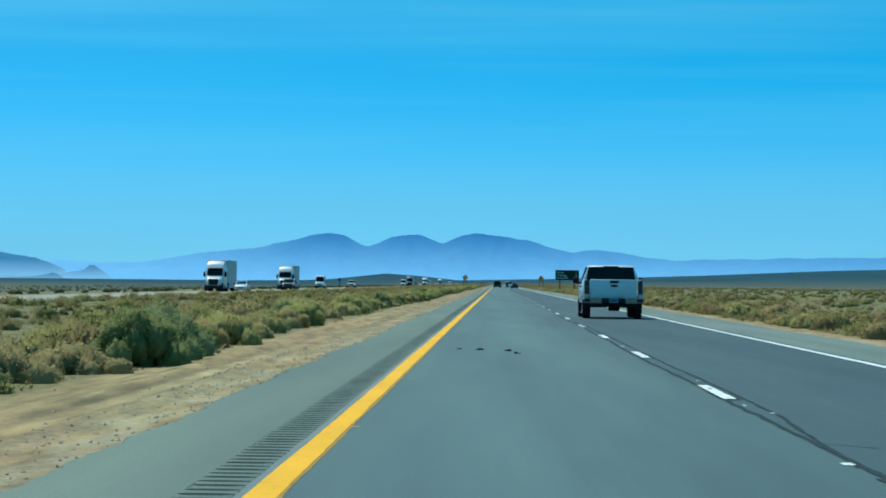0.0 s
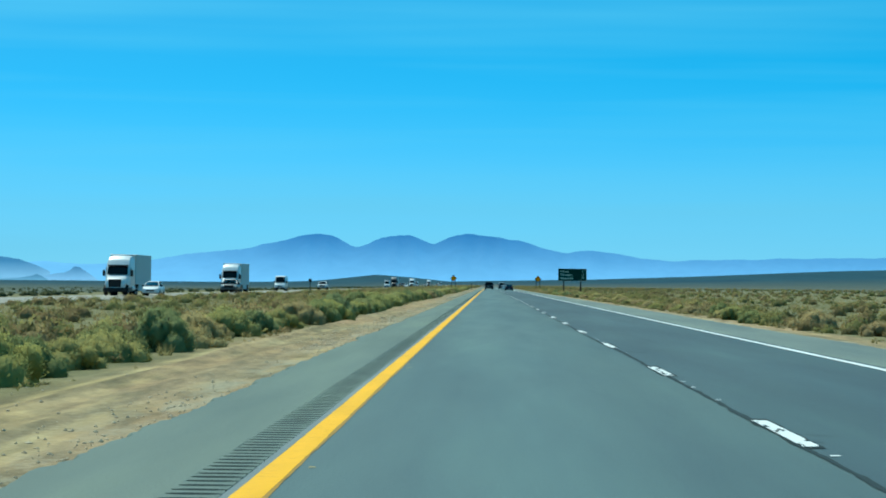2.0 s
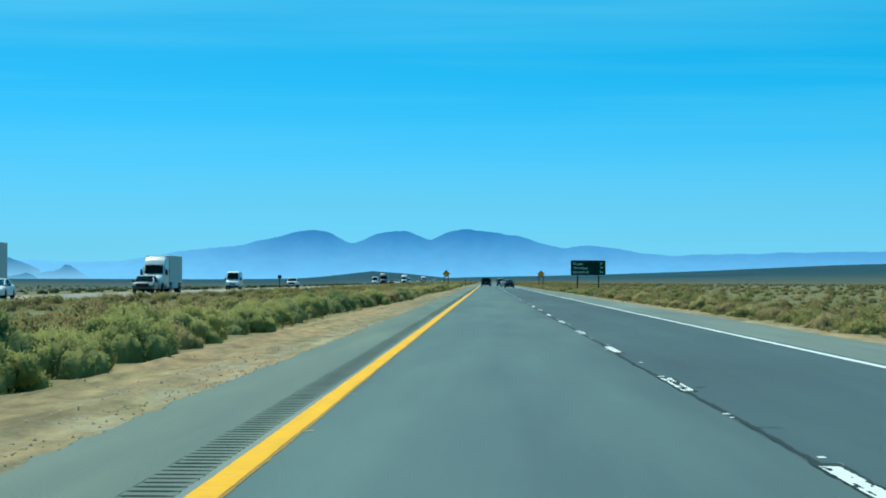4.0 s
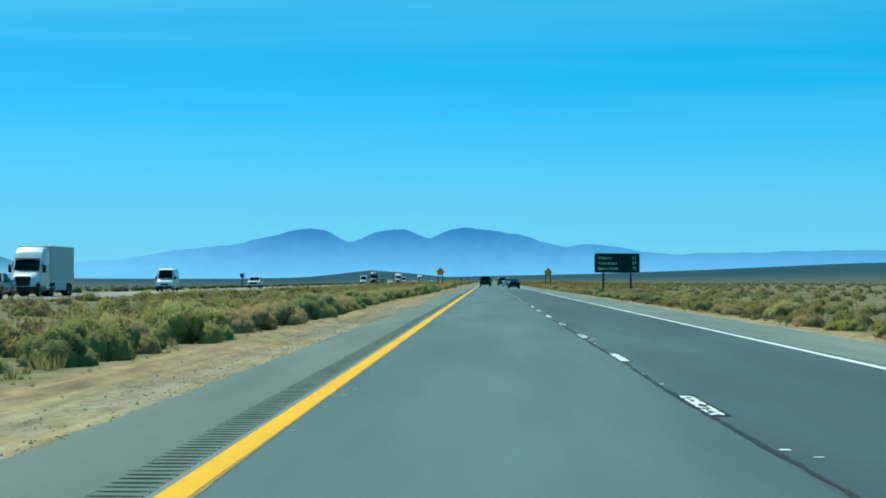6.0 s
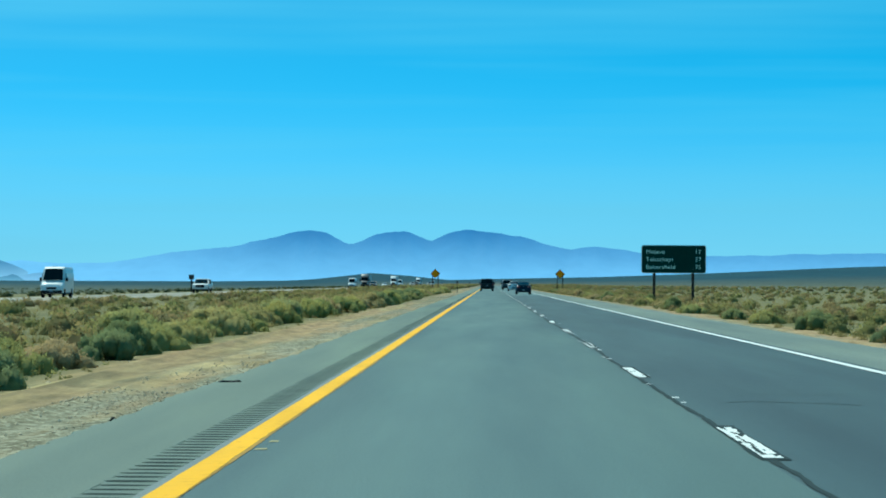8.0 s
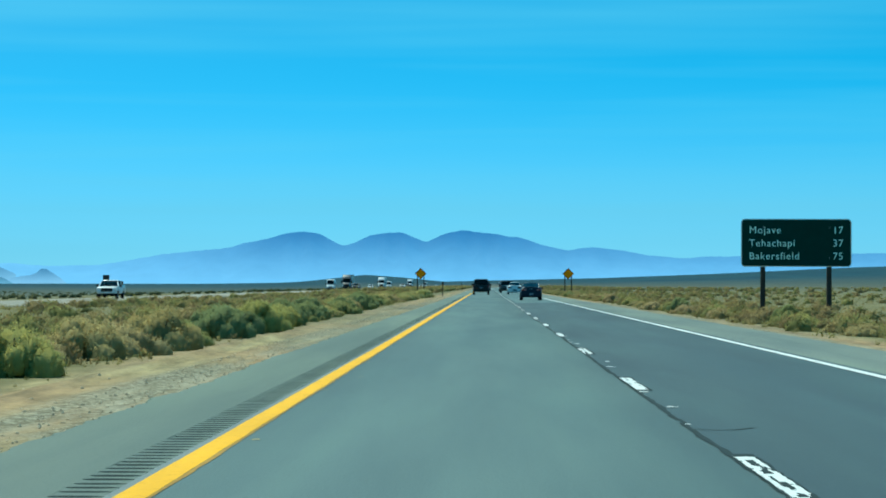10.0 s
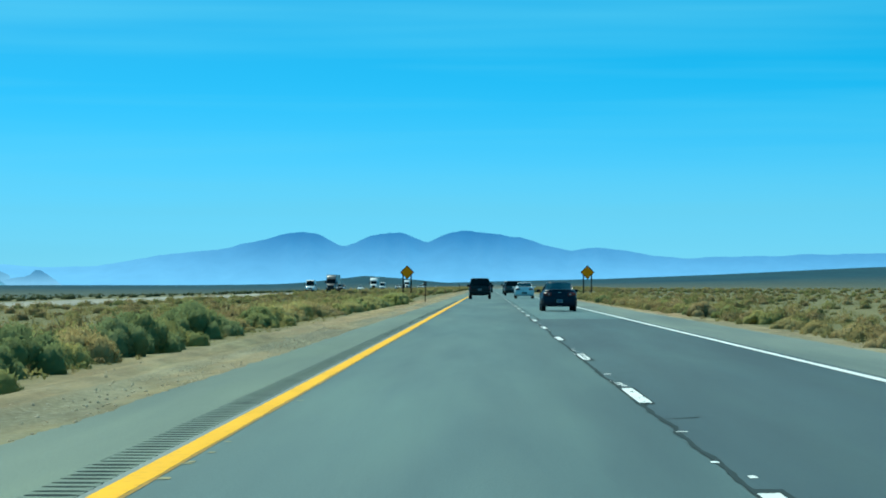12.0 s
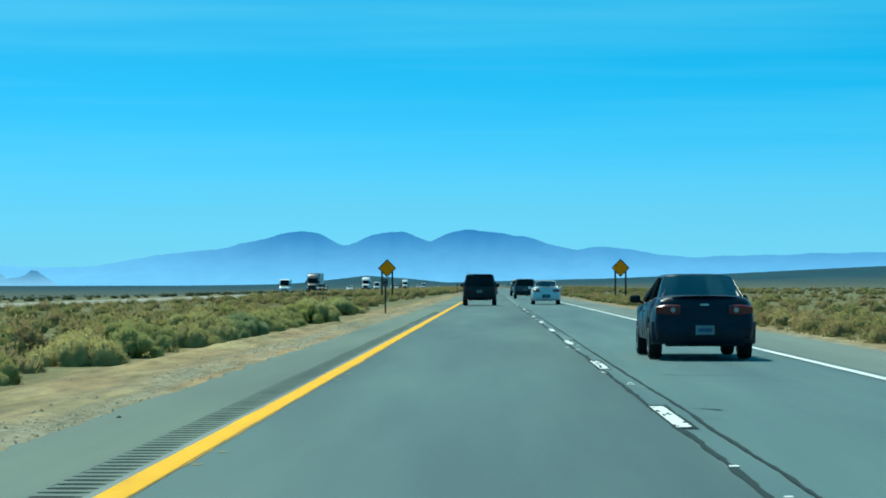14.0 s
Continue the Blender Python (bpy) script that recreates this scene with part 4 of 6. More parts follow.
def scrub(name, spots, leaves, label, seed, sprig=1.0, hearts=True, leaf=M_SCRUB):
    """Countless further shrubs, joined."""
    rng = np.random.default_rng(seed)
    n = len(spots)
    m = n * leaves
    s = np.repeat(spots[:, 2], leaves)
    a, u = rng.uniform(0, 2 * math.pi, m), np.arccos(rng.uniform(0, 1, m))
    d = np.stack([np.cos(a) * np.sin(u), np.sin(a) * np.sin(u), np.cos(u)], -1)
    lump = 1 + 0.28 * np.sin(3 * a + np.repeat(rng.uniform(0, 6, n), leaves)) * np.sin(u)
    q = (rng.uniform(0.72, 1.05, m) * lump)[:, None]
    p = d * q * np.stack([0.85 * s, 0.85 * s, 0.72 * s], -1)
    p[:, :2] += np.repeat(spots[:, :2], leaves, 0)
    p[:, 2] += np.repeat(ground_z(spots[:, 0], spots[:, 1]), leaves) + 0.03
    way = d * 0.7 + rng.normal(0, 0.5, (m, 3)) + np.array([0, 0, 0.35])
    way /= np.linalg.norm(way, axis=1)[:, None]
    side = np.cross(way, rng.normal(0, 1, (m, 3)))
    side /= np.linalg.norm(side, axis=1)[:, None] + 1e-9
    l = (s * rng.uniform(0.14, 0.30, m))[:, None] * sprig
    side *= np.where(np.einsum("ij,ij->i", np.cross(side, way), d) > 0, 1.0, -1.0)[:, None]
    verts = np.stack([p - side * l * 0.45, p + side * l * 0.45, p + way * l], 1).reshape(-1, 3)
    loops = np.arange(m * 3)
    soft = np.repeat(d + rng.normal(0, 0.25, (m, 3)), 3, 0)
    if hearts:
        sides, rings = 9, 4
        ang = np.arange(sides) * 2 * math.pi / sides
        ring = np.array([(math.cos(a) * math.cos(w), math.sin(a) * math.cos(w), math.sin(w)) for w in np.linspace(0, math.pi / 2, rings + 1) for a in ang])
        k = len(ring)
        lump = 1 + 0.26 * np.sin(3 * np.tile(ang, rings + 1)[None] + rng.uniform(0, 6, (n, 1))) * (1 - ring[None, :, 2]) + rng.normal(0, 0.10, (n, k))
        hv = ring[None] * lump[:, :, None] * (spots[:, 2][:, None, None] * np.array([0.66, 0.66, 0.57]))
        hv[:, :, :2] += spots[:, None, :2]
        hv[:, :, 2] += ground_z(spots[:, 0], spots[:, 1])[:, None] - 0.01
        tri = []
        for j in range(rings):
            for i in range(sides):
                q, w = j * sides + i, j * sides + (i + 1) % sides
                tri += [(q, w, w + sides), (q, w + sides, q + sides)]
        tri = np.array(tri)[None] + k * np.arange(n)[:, None, None] + len(verts)
        loops = np.concatenate([loops, tri.ravel()])
        verts = np.concatenate([verts, hv.reshape(-1, 3)])
        soft = np.concatenate([soft, np.tile(ring, (n, 1)) + rng.normal(0, 0.12, (n * k, 3))])
    me = bpy.data.meshes.new(name)
    me.vertices.add(len(verts)), me.loops.add(len(loops)), me.polygons.add(len(loops) // 3)
    me.vertices.foreach_set("co", verts.astype(np.float32).ravel())
    me.loops.foreach_set("vertex_index", loops.astype(np.int32))
    me.polygons.foreach_set("loop_start", np.arange(0, len(loops), 3, dtype=np.int32))
    me.materials.append(leaf)
    me.update()
    me.validate()
    me.shade_smooth()
    me.normals_split_custom_set_from_vertices(soft / np.linalg.norm(soft, axis=1)[:, None])
    return tagged(new(name, me), label, "desert scrub", kind="stuff")


def spread(n, x0, x1, y0, y1, lo, hi, seed, gather=1.0):
    rng = np.random.default_rng(seed)
    x = x0 + (x1 - x0) * rng.random(n) ** gather
    y = rng.uniform(y0, y1, n)
    keep = np.sin(x * 0.33 + 1.7 * np.sin(y * 0.05)) + np.sin(y * 0.21 + x * 0.11) + rng.normal(0, 0.9, n) > -0.7
    return np.stack([x, y, rng.uniform(lo, hi, n)], -1)[keep]


scrub("median_scrub", spread(2100, -4.8, -27.5, 8, 800, 0.18, 0.62, 11, 1.0), 150, "olive and straw-coloured desert brush covering the median", 12, 0.55)
scrub("verge_scrub", np.concatenate([spread(900, 10.6, 16, 40, 900, 0.22, 0.62, 13, 1.3), spread(1500, 16, 60, 40, 900, 0.2, 0.6, 35, 1.4)]), 130, "dry olive brush and dark bushes beside the shoulder", 14, 0.6)
scrub("verge_row", np.concatenate([spread(520, 10.0, 12.5, 40, 760, 0.25, 0.58, 41, 1.2), spread(300, -4.5, -5.6, 10, 640, 0.4, 0.72, 44), spread(480, -5.2, -8.0, 10, 640, 0.4, 0.8, 42)]), 220, "dense olive and brown brush lining the shoulder", 43, 0.5)
scrub("plain_scrub", np.concatenate([spread(1700, 60, 260, 250, 1600, 0.5, 1.1, 16), spread(1400, -4, -28, 800, 1900, 0.6, 1.1, 17),
                                      spread(1200, 10.5, 60, 900, 2000, 0.5, 1.0, 18)]), 14, "far low brush dotting the desert plain", 19)
scrub("west_scrub", np.concatenate([spread(1900, -46, -220, 120, 1500, 0.3, 0.75, 15), spread(330, -41.5, -46, 60, 1100, 0.35, 0.75, 48)]), 40, "dark sage brush beyond the oncoming carriageway", 49, 0.8, True, M_PLAIN_BRUSH)
scrub("verge_tufts", np.concatenate([spread(500, -3.3, -4.4, 8, 640, 0.05, 0.16, 21), spread(600, 9.3, 11.0, 20, 640, 0.05, 0.16, 22)]), 24, "small dry weeds on the sandy verge", 23, 1.6, False)


def grass(name, spots, blades, label, seed):
    """Tufts of dry bunch grass: thin blades that fan out from one foot."""
    rng = np.random.default_rng(seed)
    n = len(spots)
    m = n * blades
    h = np.repeat(spots[:, 2], blades) * rng.uniform(0.55, 1.1, m)
    a = rng.uniform(0, 2 * math.pi, m)
    lean = np.abs(rng.normal(0, 0.75, m))
    out = np.stack([np.cos(a), np.sin(a)], -1)
    foot = np.repeat(spots[:, :2], blades, 0) + out * (np.repeat(spots[:, 2], blades) * rng.uniform(0.0, 0.45, m))[:, None]
    z = np.repeat(ground_z(spots[:, 0], spots[:, 1]), blades)
    tip = foot + out * (h * np.sin(lean))[:, None]
    turn = rng.uniform(0, 2 * math.pi, m)
    side = np.stack([np.cos(turn), np.sin(turn)], -1) * (h * 0.05)[:, None]
    verts = np.stack([np.c_[foot - side, z - 0.01], np.c_[foot + side, z - 0.01], np.c_[tip, z + h * np.cos(lean)]], 1).reshape(-1, 3)
    me = bpy.data.meshes.new(name)
    me.vertices.add(len(verts)), me.loops.add(3 * m), me.polygons.add(m)
    me.vertices.foreach_set("co", verts.astype(np.float32).ravel())
    me.loops.foreach_set("vertex_index", np.arange(3 * m, dtype=np.int32))
    me.polygons.foreach_set("loop_start", np.arange(0, 3 * m, 3, dtype=np.int32))
    me.materials.append(M_STRAW)
    me.update()
    me.validate()
    me.shade_smooth()
    soft = np.repeat(np.c_[out * 0.5, np.full(m, 1.0)] + rng.normal(0, 0.15, (m, 3)), 3, 0)
    me.normals_split_custom_set_from_vertices(soft / np.linalg.norm(soft, axis=1)[:, None])
    return tagged(new(name, me), label, "grass", kind="stuff")


grass("dry_grass", np.concatenate([spread(5200, -3.9, -12.0, 8, 660, 0.09, 0.25, 25, 1.2), spread(2400, 9.7, 18.0, 20, 680, 0.09, 0.25, 26, 1.3), spread(900, -3.3, -4.2, 8, 640, 0.03, 0.08, 28)]), 64,
      "straw-coloured and olive bunch grass between the shrubs", 27)
grass("median_grass", np.concatenate([spread(4200, -8.0, -27.5, 10, 760, 0.16, 0.36, 45), spread(3600, 12.0, 45.0, 40, 860, 0.14, 0.34, 46, 1.4)]), 30,
      "thin dry olive grass carpet over the desert floor", 47)


def stones(name, spots, label, seed):
    rng = np.random.default_rng(seed)
    n = len(spots)
    oct_v = np.array([(1, 0, 0), (-1, 0, 0), (0, 1, 0), (0, -1, 0), (0, 0, 0.7), (0, 0, -0.6)], float)
    oct_f = np.array([(0, 2, 4), (2, 1, 4), (1, 3, 4), (3, 0, 4), (2, 0, 5), (1, 2, 5), (3, 1, 5), (0, 3, 5)])
    v = oct_v[None] * (spots[:, 2][:, None, None] * rng.uniform(0.6, 1.3, (n, 6, 1)))
    v[:, :, 0] += spots[:, 0][:, None]
    v[:, :, 1] += spots[:, 1][:, None]
    v[:, :, 2] += ground_z(spots[:, 0], spots[:, 1])[:, None] + 0.004
    f = oct_f[None] + 6 * np.arange(n)[:, None, None]
    return tagged(new(name, from_arrays(name, v.reshape(-1, 3), f.reshape(-1, 3), M_STONE)), label, "gravel", kind="stuff")


stones("gravel", np.concatenate([spread(12000, -1.36, -2.3, 6, 620, 0.006, 0.024, 31, 2.0), spread(3000, 8.74, 9.4, 20, 620, 0.005, 0.016, 32, 2.0), spread(1000, -1.9, -4.2, 6, 620, 0.008, 0.032, 33),
                                 spread(4200, -1.30, -2.45, 299, 334, 0.006, 0.019, 36, 1.1), spread(2600, -1.30, -2.3, 500, 522, 0.006, 0.019, 37, 1.1)]),
       "loose pale gravel along the crumbling asphalt edge", 34)


# ---- vehicles ----
def paintwork(name, color, rough=0.36, coat=0.35, shine=0.5):
    a = Mat(name, rough, 0.0, color)
    a.b.inputs["Specular IOR Level"].default_value = shine
    dust = a.noise(a.local((1, 1, 2.5)), 2.2, 6)
    lo, hi = tuple(v * 0.86 for v in color), tuple(min(1, v * 1.08 + 0.01) for v in color)
    a.color(a.ramp(dust, (0.3, lo), (0.7, hi)))
    a.rough(a.ramp(dust, (0.3, (rough, rough, rough)), (0.75, (rough + 0.2,) * 3)))
    a.b.inputs["Coat Weight"].default_value, a.b.inputs["Coat Roughness"].default_value = coat, 0.06
    return a.m


def tinted(name, tint, gloss=0.9):
    m = bpy.data.materials.new(name)
    m.use_nodes = True
    n, l = m.node_tree.nodes, m.node_tree.links
    n.remove(n["Principled BSDF"])
    t, g, f, x = n.new("ShaderNodeBsdfTransparent"), n.new("ShaderNodeBsdfGlossy"), n.new("ShaderNodeLayerWeight"), n.new("ShaderNodeMixShader")
    t.inputs["Color"].default_value = (*tint, 1)
    g.inputs["Color"].default_value, g.inputs["Roughness"].default_value = (gloss, gloss, gloss, 1), 0.03
    f.inputs["Blend"].default_value = 0.5
    edge = n.new("ShaderNodeMapRange")
    edge.interpolation_type = "SMOOTHERSTEP"
    edge.inputs[1].default_value, edge.inputs[2].default_value, edge.inputs[3].default_value, edge.inputs[4].default_value = 0.3, 1.0, 0.04, 0.9
    l.new(f.outputs["Facing"], edge.inputs[0])
    l.new(edge.outputs[0], x.inputs[0]), l.new(t.outputs[0], x.inputs[1]), l.new(g.outputs[0], x.inputs[2])
    l.new(x.outputs[0], n["Material Output"].inputs["Surface"])
    return m


P_NAVY = paintwork("navy_car_paint", (0.0014, 0.0065, 0.018), 0.27, 0.0, 0.2)
P_WHITE = paintwork("white_car_paint", (0.54, 0.56, 0.555))
P_PEARL = paintwork("pearl_white_truck_paint", (0.56, 0.595, 0.60), 0.30, 0.5)
P_SILVER = paintwork("pale_silver_car_paint", (0.55, 0.57, 0.58))
P_BLACK = paintwork("black_car_paint", (0.006, 0.007, 0.009), 0.26, 0.0, 0.3)
P_GREY = paintwork("dark_grey_car_paint", (0.035, 0.04, 0.045))
G_DARK = tinted("privacy_glass", (0.02, 0.024, 0.028), 0.45)
G_SHADED = tinted("shaded_car_glass", (0.13, 0.17, 0.20), 0.55)
G_CLEAR = tinted("car_glass", (0.72, 0.76, 0.78), 0.5)
M_TRIM = plain("black_plastic_trim", (0.02, 0.021, 0.022), 0.6)
M_UNDER = plain("underbody_grime", (0.016, 0.015, 0.014), 0.9)
M_CHROME = plain("chrome", (0.50, 0.49, 0.48), 0.34, 1.0, vary=0.03)
M_ALLOY = plain("grey_alloy", (0.42, 0.43, 0.44), 0.35, 0.9)
M_RED = plain("red_lamp_lens", (0.10, 0.003, 0.005), 0.3, coat=0.15)
M_CLEAR_LENS = plain("clear_lamp_lens", (0.70, 0.68, 0.66), 0.2, coat=0.5)
M_DULL_LENS = plain("dull_clear_lens", (0.30, 0.27, 0.27), 0.35)
M_SMOKED = plain("smoked_lamp_lens", (0.06, 0.055, 0.055), 0.3, coat=0.2)
M_SMOKED_RED = plain("smoked_red_lens", (0.07, 0.006, 0.008), 0.3, coat=0.2)
M_PLATE = plain("licence_plate_white", (0.20, 0.22, 0.23), 0.6)
M_PLATE_BAR = plain("licence_plate_ink", (0.05, 0.07, 0.16), 0.5)
M_SEAT = plain("dark_seat_fabric", (0.03, 0.03, 0.032), 0.9)
M_TRAILER = plain("white_trailer_panel", (0.31, 0.385, 0.40), 0.5, vary=0.1)
M_DARK_LOAD = plain("timber_load", (0.16, 0.10, 0.06), 0.9, vary=0.3)


def shell(length, width, floor, top, narrow, wheels, radius, y_step=0.05, shoulder=0.94, top_frac=0.80, belly=0.985):
    """The lower body: sections along the car, with real arches over the wheels.
    top, narrow: (y, height) and (y, share of the width) from tail to nose."""
    ys = np.arange(-length / 2, length / 2 + 1e-6, y_step)
    rings = []
    for y in ys:
        zt = float(np.interp(y, [p[0] for p in top], [p[1] for p in top]))
        hw = width / 2 * float(np.interp(y, [p[0] for p in narrow], [p[1] for p in narrow]))
        zb = floor
        for wy in wheels:
            d = abs(y - wy)
            if d < radius:
                zb = max(zb, radius * 0.93 + math.sqrt(max(radius * radius - d * d, 0)) * 0.98)
        end = min(y + length / 2, length / 2 - y)
        if end < 0.12:
            zb += (0.12 - end) * 0.8
        zb = min(zb, zt - 0.12)
        h = zt - zb
        half = [(hw * 0.86, zb), (hw * 0.97, zb + 0.05 * h), (hw, zb + 0.30 * h), (hw, zb + 0.52 * h), (hw * belly, zb + 0.70 * h),
                (hw * shoulder, zb + 0.93 * h), (hw * top_frac, zt), (hw * 0.4, zt + 0.012)]
        rings.append([(x, y, z) for x, z in half] + [(-x, y, z) for x, z in half[::-1]])
    return loft(rings)


def quad_panel(corners, shrink, lift, thick, n=5, bow=0.0):
    """A pane on four corners (bottom left, bottom right, top right, top left), set in from the edges and bowed outwards a little."""
    c = [Vector(p) for p in corners]
    mid = sum(c, Vector()) / 4
    nrm = (c[1] - c[0]).cross(c[3] - c[0]).normalized()
    c = [mid + (p - mid) * shrink for p in c]
    bm = bmesh.new()
    grid = []
    for j in range(n + 1):
        v = j / n
        row = []
        for i in range(n + 1):
            u = i / n
            p = (c[0] * (1 - u) + c[1] * u) * (1 - v) + (c[3] * (1 - u) + c[2] * u) * v
            row.append(bm.verts.new(p + nrm * (lift + bow * 4 * u * (1 - u))))
        grid.append(row)
    fs = [bm.faces.new((grid[j][i], grid[j][i + 1], grid[j + 1][i + 1], grid[j + 1][i])) for j in range(n) for i in range(n)]
    g = bmesh.ops.extrude_face_region(bm, geom=fs)
    bmesh.ops.translate(bm, vec=-nrm * thick, verts=[v for v in g["geom"] if isinstance(v, bmesh.types.BMVert)])
    return bm


def lathe(profile, n=28):
    """Turned about the x axis; profile of (x, radius)."""
    rings = [[(x, r * math.cos(2 * math.pi * k / n), r * math.sin(2 * math.pi * k / n)) for k in range(n)] for x, r in profile]
    return loft(rings)


def add_wheel(car, x, y, r, w, rim=M_ALLOY, spokes=6, n=28):
    side = 1 if x > 0 else -1
    tyre = part("wheel", lathe([(-w / 2, r * 0.62), (-w / 2, r * 0.9), (-w * 0.38, r * 0.985), (-w * 0.2, r), (w * 0.2, r), (w * 0.38, r * 0.985), (w / 2, r * 0.9), (w / 2, r * 0.62)], n), M_TYRE, car, "black tyre", True)
    tyre.location = (x, y, r)
    bm = lathe([(side * w * 0.30, r * 0.63), (side * w * 0.515, r * 0.66), (side * w * 0.515, r * 0.55), (side * w * 0.36, r * 0.54), (side * w * 0.36, 0.02)], n)
    for k in range(spokes):
        a = 2 * math.pi * k / spokes
        box(bm, (side * w * 0.42, math.cos(a) * r * 0.31, math.sin(a) * r * 0.31), (0.03, r * 0.54, r * 0.13), 0.006, Matrix.Rotation(a, 4, "X"))
    rod(bm, (side * w * 0.36, 0, 0), (side * w * 0.47, 0, 0), r * 0.14, n=10)
    part("rim", bm, rim, tyre, smooth=False)
    return tyre


def add_plate(car, y, z, sign=-1, w=0.31, x=0.0):
    p = part("licence_plate", bx((x, y, z), (w, 0.012, 0.155), 0.004), M_PLATE, car, "pale licence plate")
    part("plate_bar", bx((x, y + sign * 0.008, z), (w * 0.72, 0.004, 0.055), 0.001), M_PLATE_BAR, p)


def cabin(car, base, roof, paint, glass_rear, glass_side, pillars=(0.5,), rail=0.055, seats=True, rear_shrink=0.93, quarter=0.0):
    """The glasshouse: a real frame of pillars and a roof, with panes between.
    base, roof: (rear y, front y, half width, z)."""
    b0, b1, bw, bz = base
    r0, r1, rw, rz = roof
    B = [Vector((-bw, b0, bz)), Vector((bw, b0, bz)), Vector((bw, b1, bz)), Vector((-bw, b1, bz))]
    R = [Vector((-rw, r0, rz)), Vector((rw, r0, rz)), Vector((rw, r1, rz)), Vector((-rw, r1, rz))]
    ring = []
    L, W = r1 - r0, rw
    for dz, k in ((-0.012, 1.06), (0.0, 1.07), (0.03, 1.0), (0.05, 0.84), (0.06, 0.45)):
        row = []
        for a in range(24):
            t = 2 * math.pi * a / 24
            cx, cy = math.cos(t), math.sin(t)
            e = 0.4
            row.append((math.copysign(abs(cx) ** e, cx) * W * k, (r0 + r1) / 2 + math.copysign(abs(cy) ** e, cy) * (L / 2) * (k * 0.5 + 0.5), rz + dz))
        ring.append(row)
    part("roof", loft(ring), paint, car, smooth=True)
    for a, b in zip(B, R):
        b = Vector((b.x * 0.95, b.y + (0.05 if b.y < (r0 + r1) / 2 else -0.05), b.z - 0.015))
        slim = 0.55 if quarter and a.y < 0 else 1.0        # behind a wide rear quarter the post is hidden in it
        if slim < 1:
            a, b = a - Vector((math.copysign(0.05, a.x), 0, 0)), b - Vector((math.copysign(0.04, b.x), 0, 0))
        part("pillar", rod(bmesh.new(), a, b, rail * 1.15 * slim, rail * 0.7 * slim, 8), paint, car, smooth=True)
    for f in pillars:
        for s in (-1, 1):
            lo = Vector((s * bw, b0 + (b1 - b0) * f, bz))
            hi = Vector((s * rw, r0 + (r1 - r0) * (f * 1.0), rz))
            part("pillar", rod(bmesh.new(), lo, hi, rail * 0.85, rail * 0.8, 8), M_TRIM, car, smooth=True)
    part("rear_window", quad_panel((B[0], B[1], R[1], R[0]), rear_shrink, 0.012, 0.006, bow=0.03), glass_rear, car, "tinted rear window")
    part("windscreen", quad_panel((B[2], B[3], R[3], R[2]), 0.93, 0.012, 0.006, bow=0.03), G_CLEAR, car)
    cuts = [quarter, *pillars, 1.0]
    for s in (-1, 1):
        if quarter:
            lo0, lo1 = Vector((s * bw, b0, bz)), Vector((s * bw, b0 + (b1 - b0) * quarter, bz))
            hi0, hi1 = Vector((s * rw, r0, rz)), Vector((s * rw, r0 + (r1 - r0) * quarter, rz))
            q = (lo1, lo0, hi0, hi1) if s < 0 else (lo0, lo1, hi1, hi0)
            part("quarter_panel", quad_panel(q, 1.03, 0.012, 0.02, bow=0.012), paint, car, smooth=True)
        for f0, f1 in zip(cuts, cuts[1:]):
            lo0, lo1 = Vector((s * bw, b0 + (b1 - b0) * f0, bz)), Vector((s * bw, b0 + (b1 - b0) * f1, bz))
            hi0, hi1 = Vector((s * rw, r0 + (r1 - r0) * f0, rz)), Vector((s * rw, r0 + (r1 - r0) * f1, rz))
            q = (lo1, lo0, hi0, hi1) if s < 0 else (lo0, lo1, hi1, hi0)
            part("side_window", quad_panel(q, 1.0, -0.012, 0.005), glass_side, car)
    if seats:
        for s in (-1, 1):
            for f, nm in ((0.60, "seat"), (0.24, "seat")):
                y = b0 + (b1 - b0) * f
                bm = bx((s * bw * 0.48, y, bz - 0.06), (bw * 0.62, 0.14, 0.40), 0.05)
                box(bm, (s * bw * 0.48, y, bz + min(0.26, 0.52 * (rz - bz))), (bw * 0.32, 0.10, 0.14), 0.035)
                part(nm, bm, M_SEAT, car)


def add_mirror(car, x, y, z, paint, w=0.2, h=0.15):
    s = 1 if x > 0 else -1
    bm = bx((x + s * w * 0.5, y, z), (w, 0.11, h), 0.045, seg=3)
    rod(bm, (x - s * 0.06, y, z - h * 0.5), (x + s * 0.05, y, z - h * 0.2), 0.025, n=6)
    part("mirror", bm, paint, car, smooth=True)


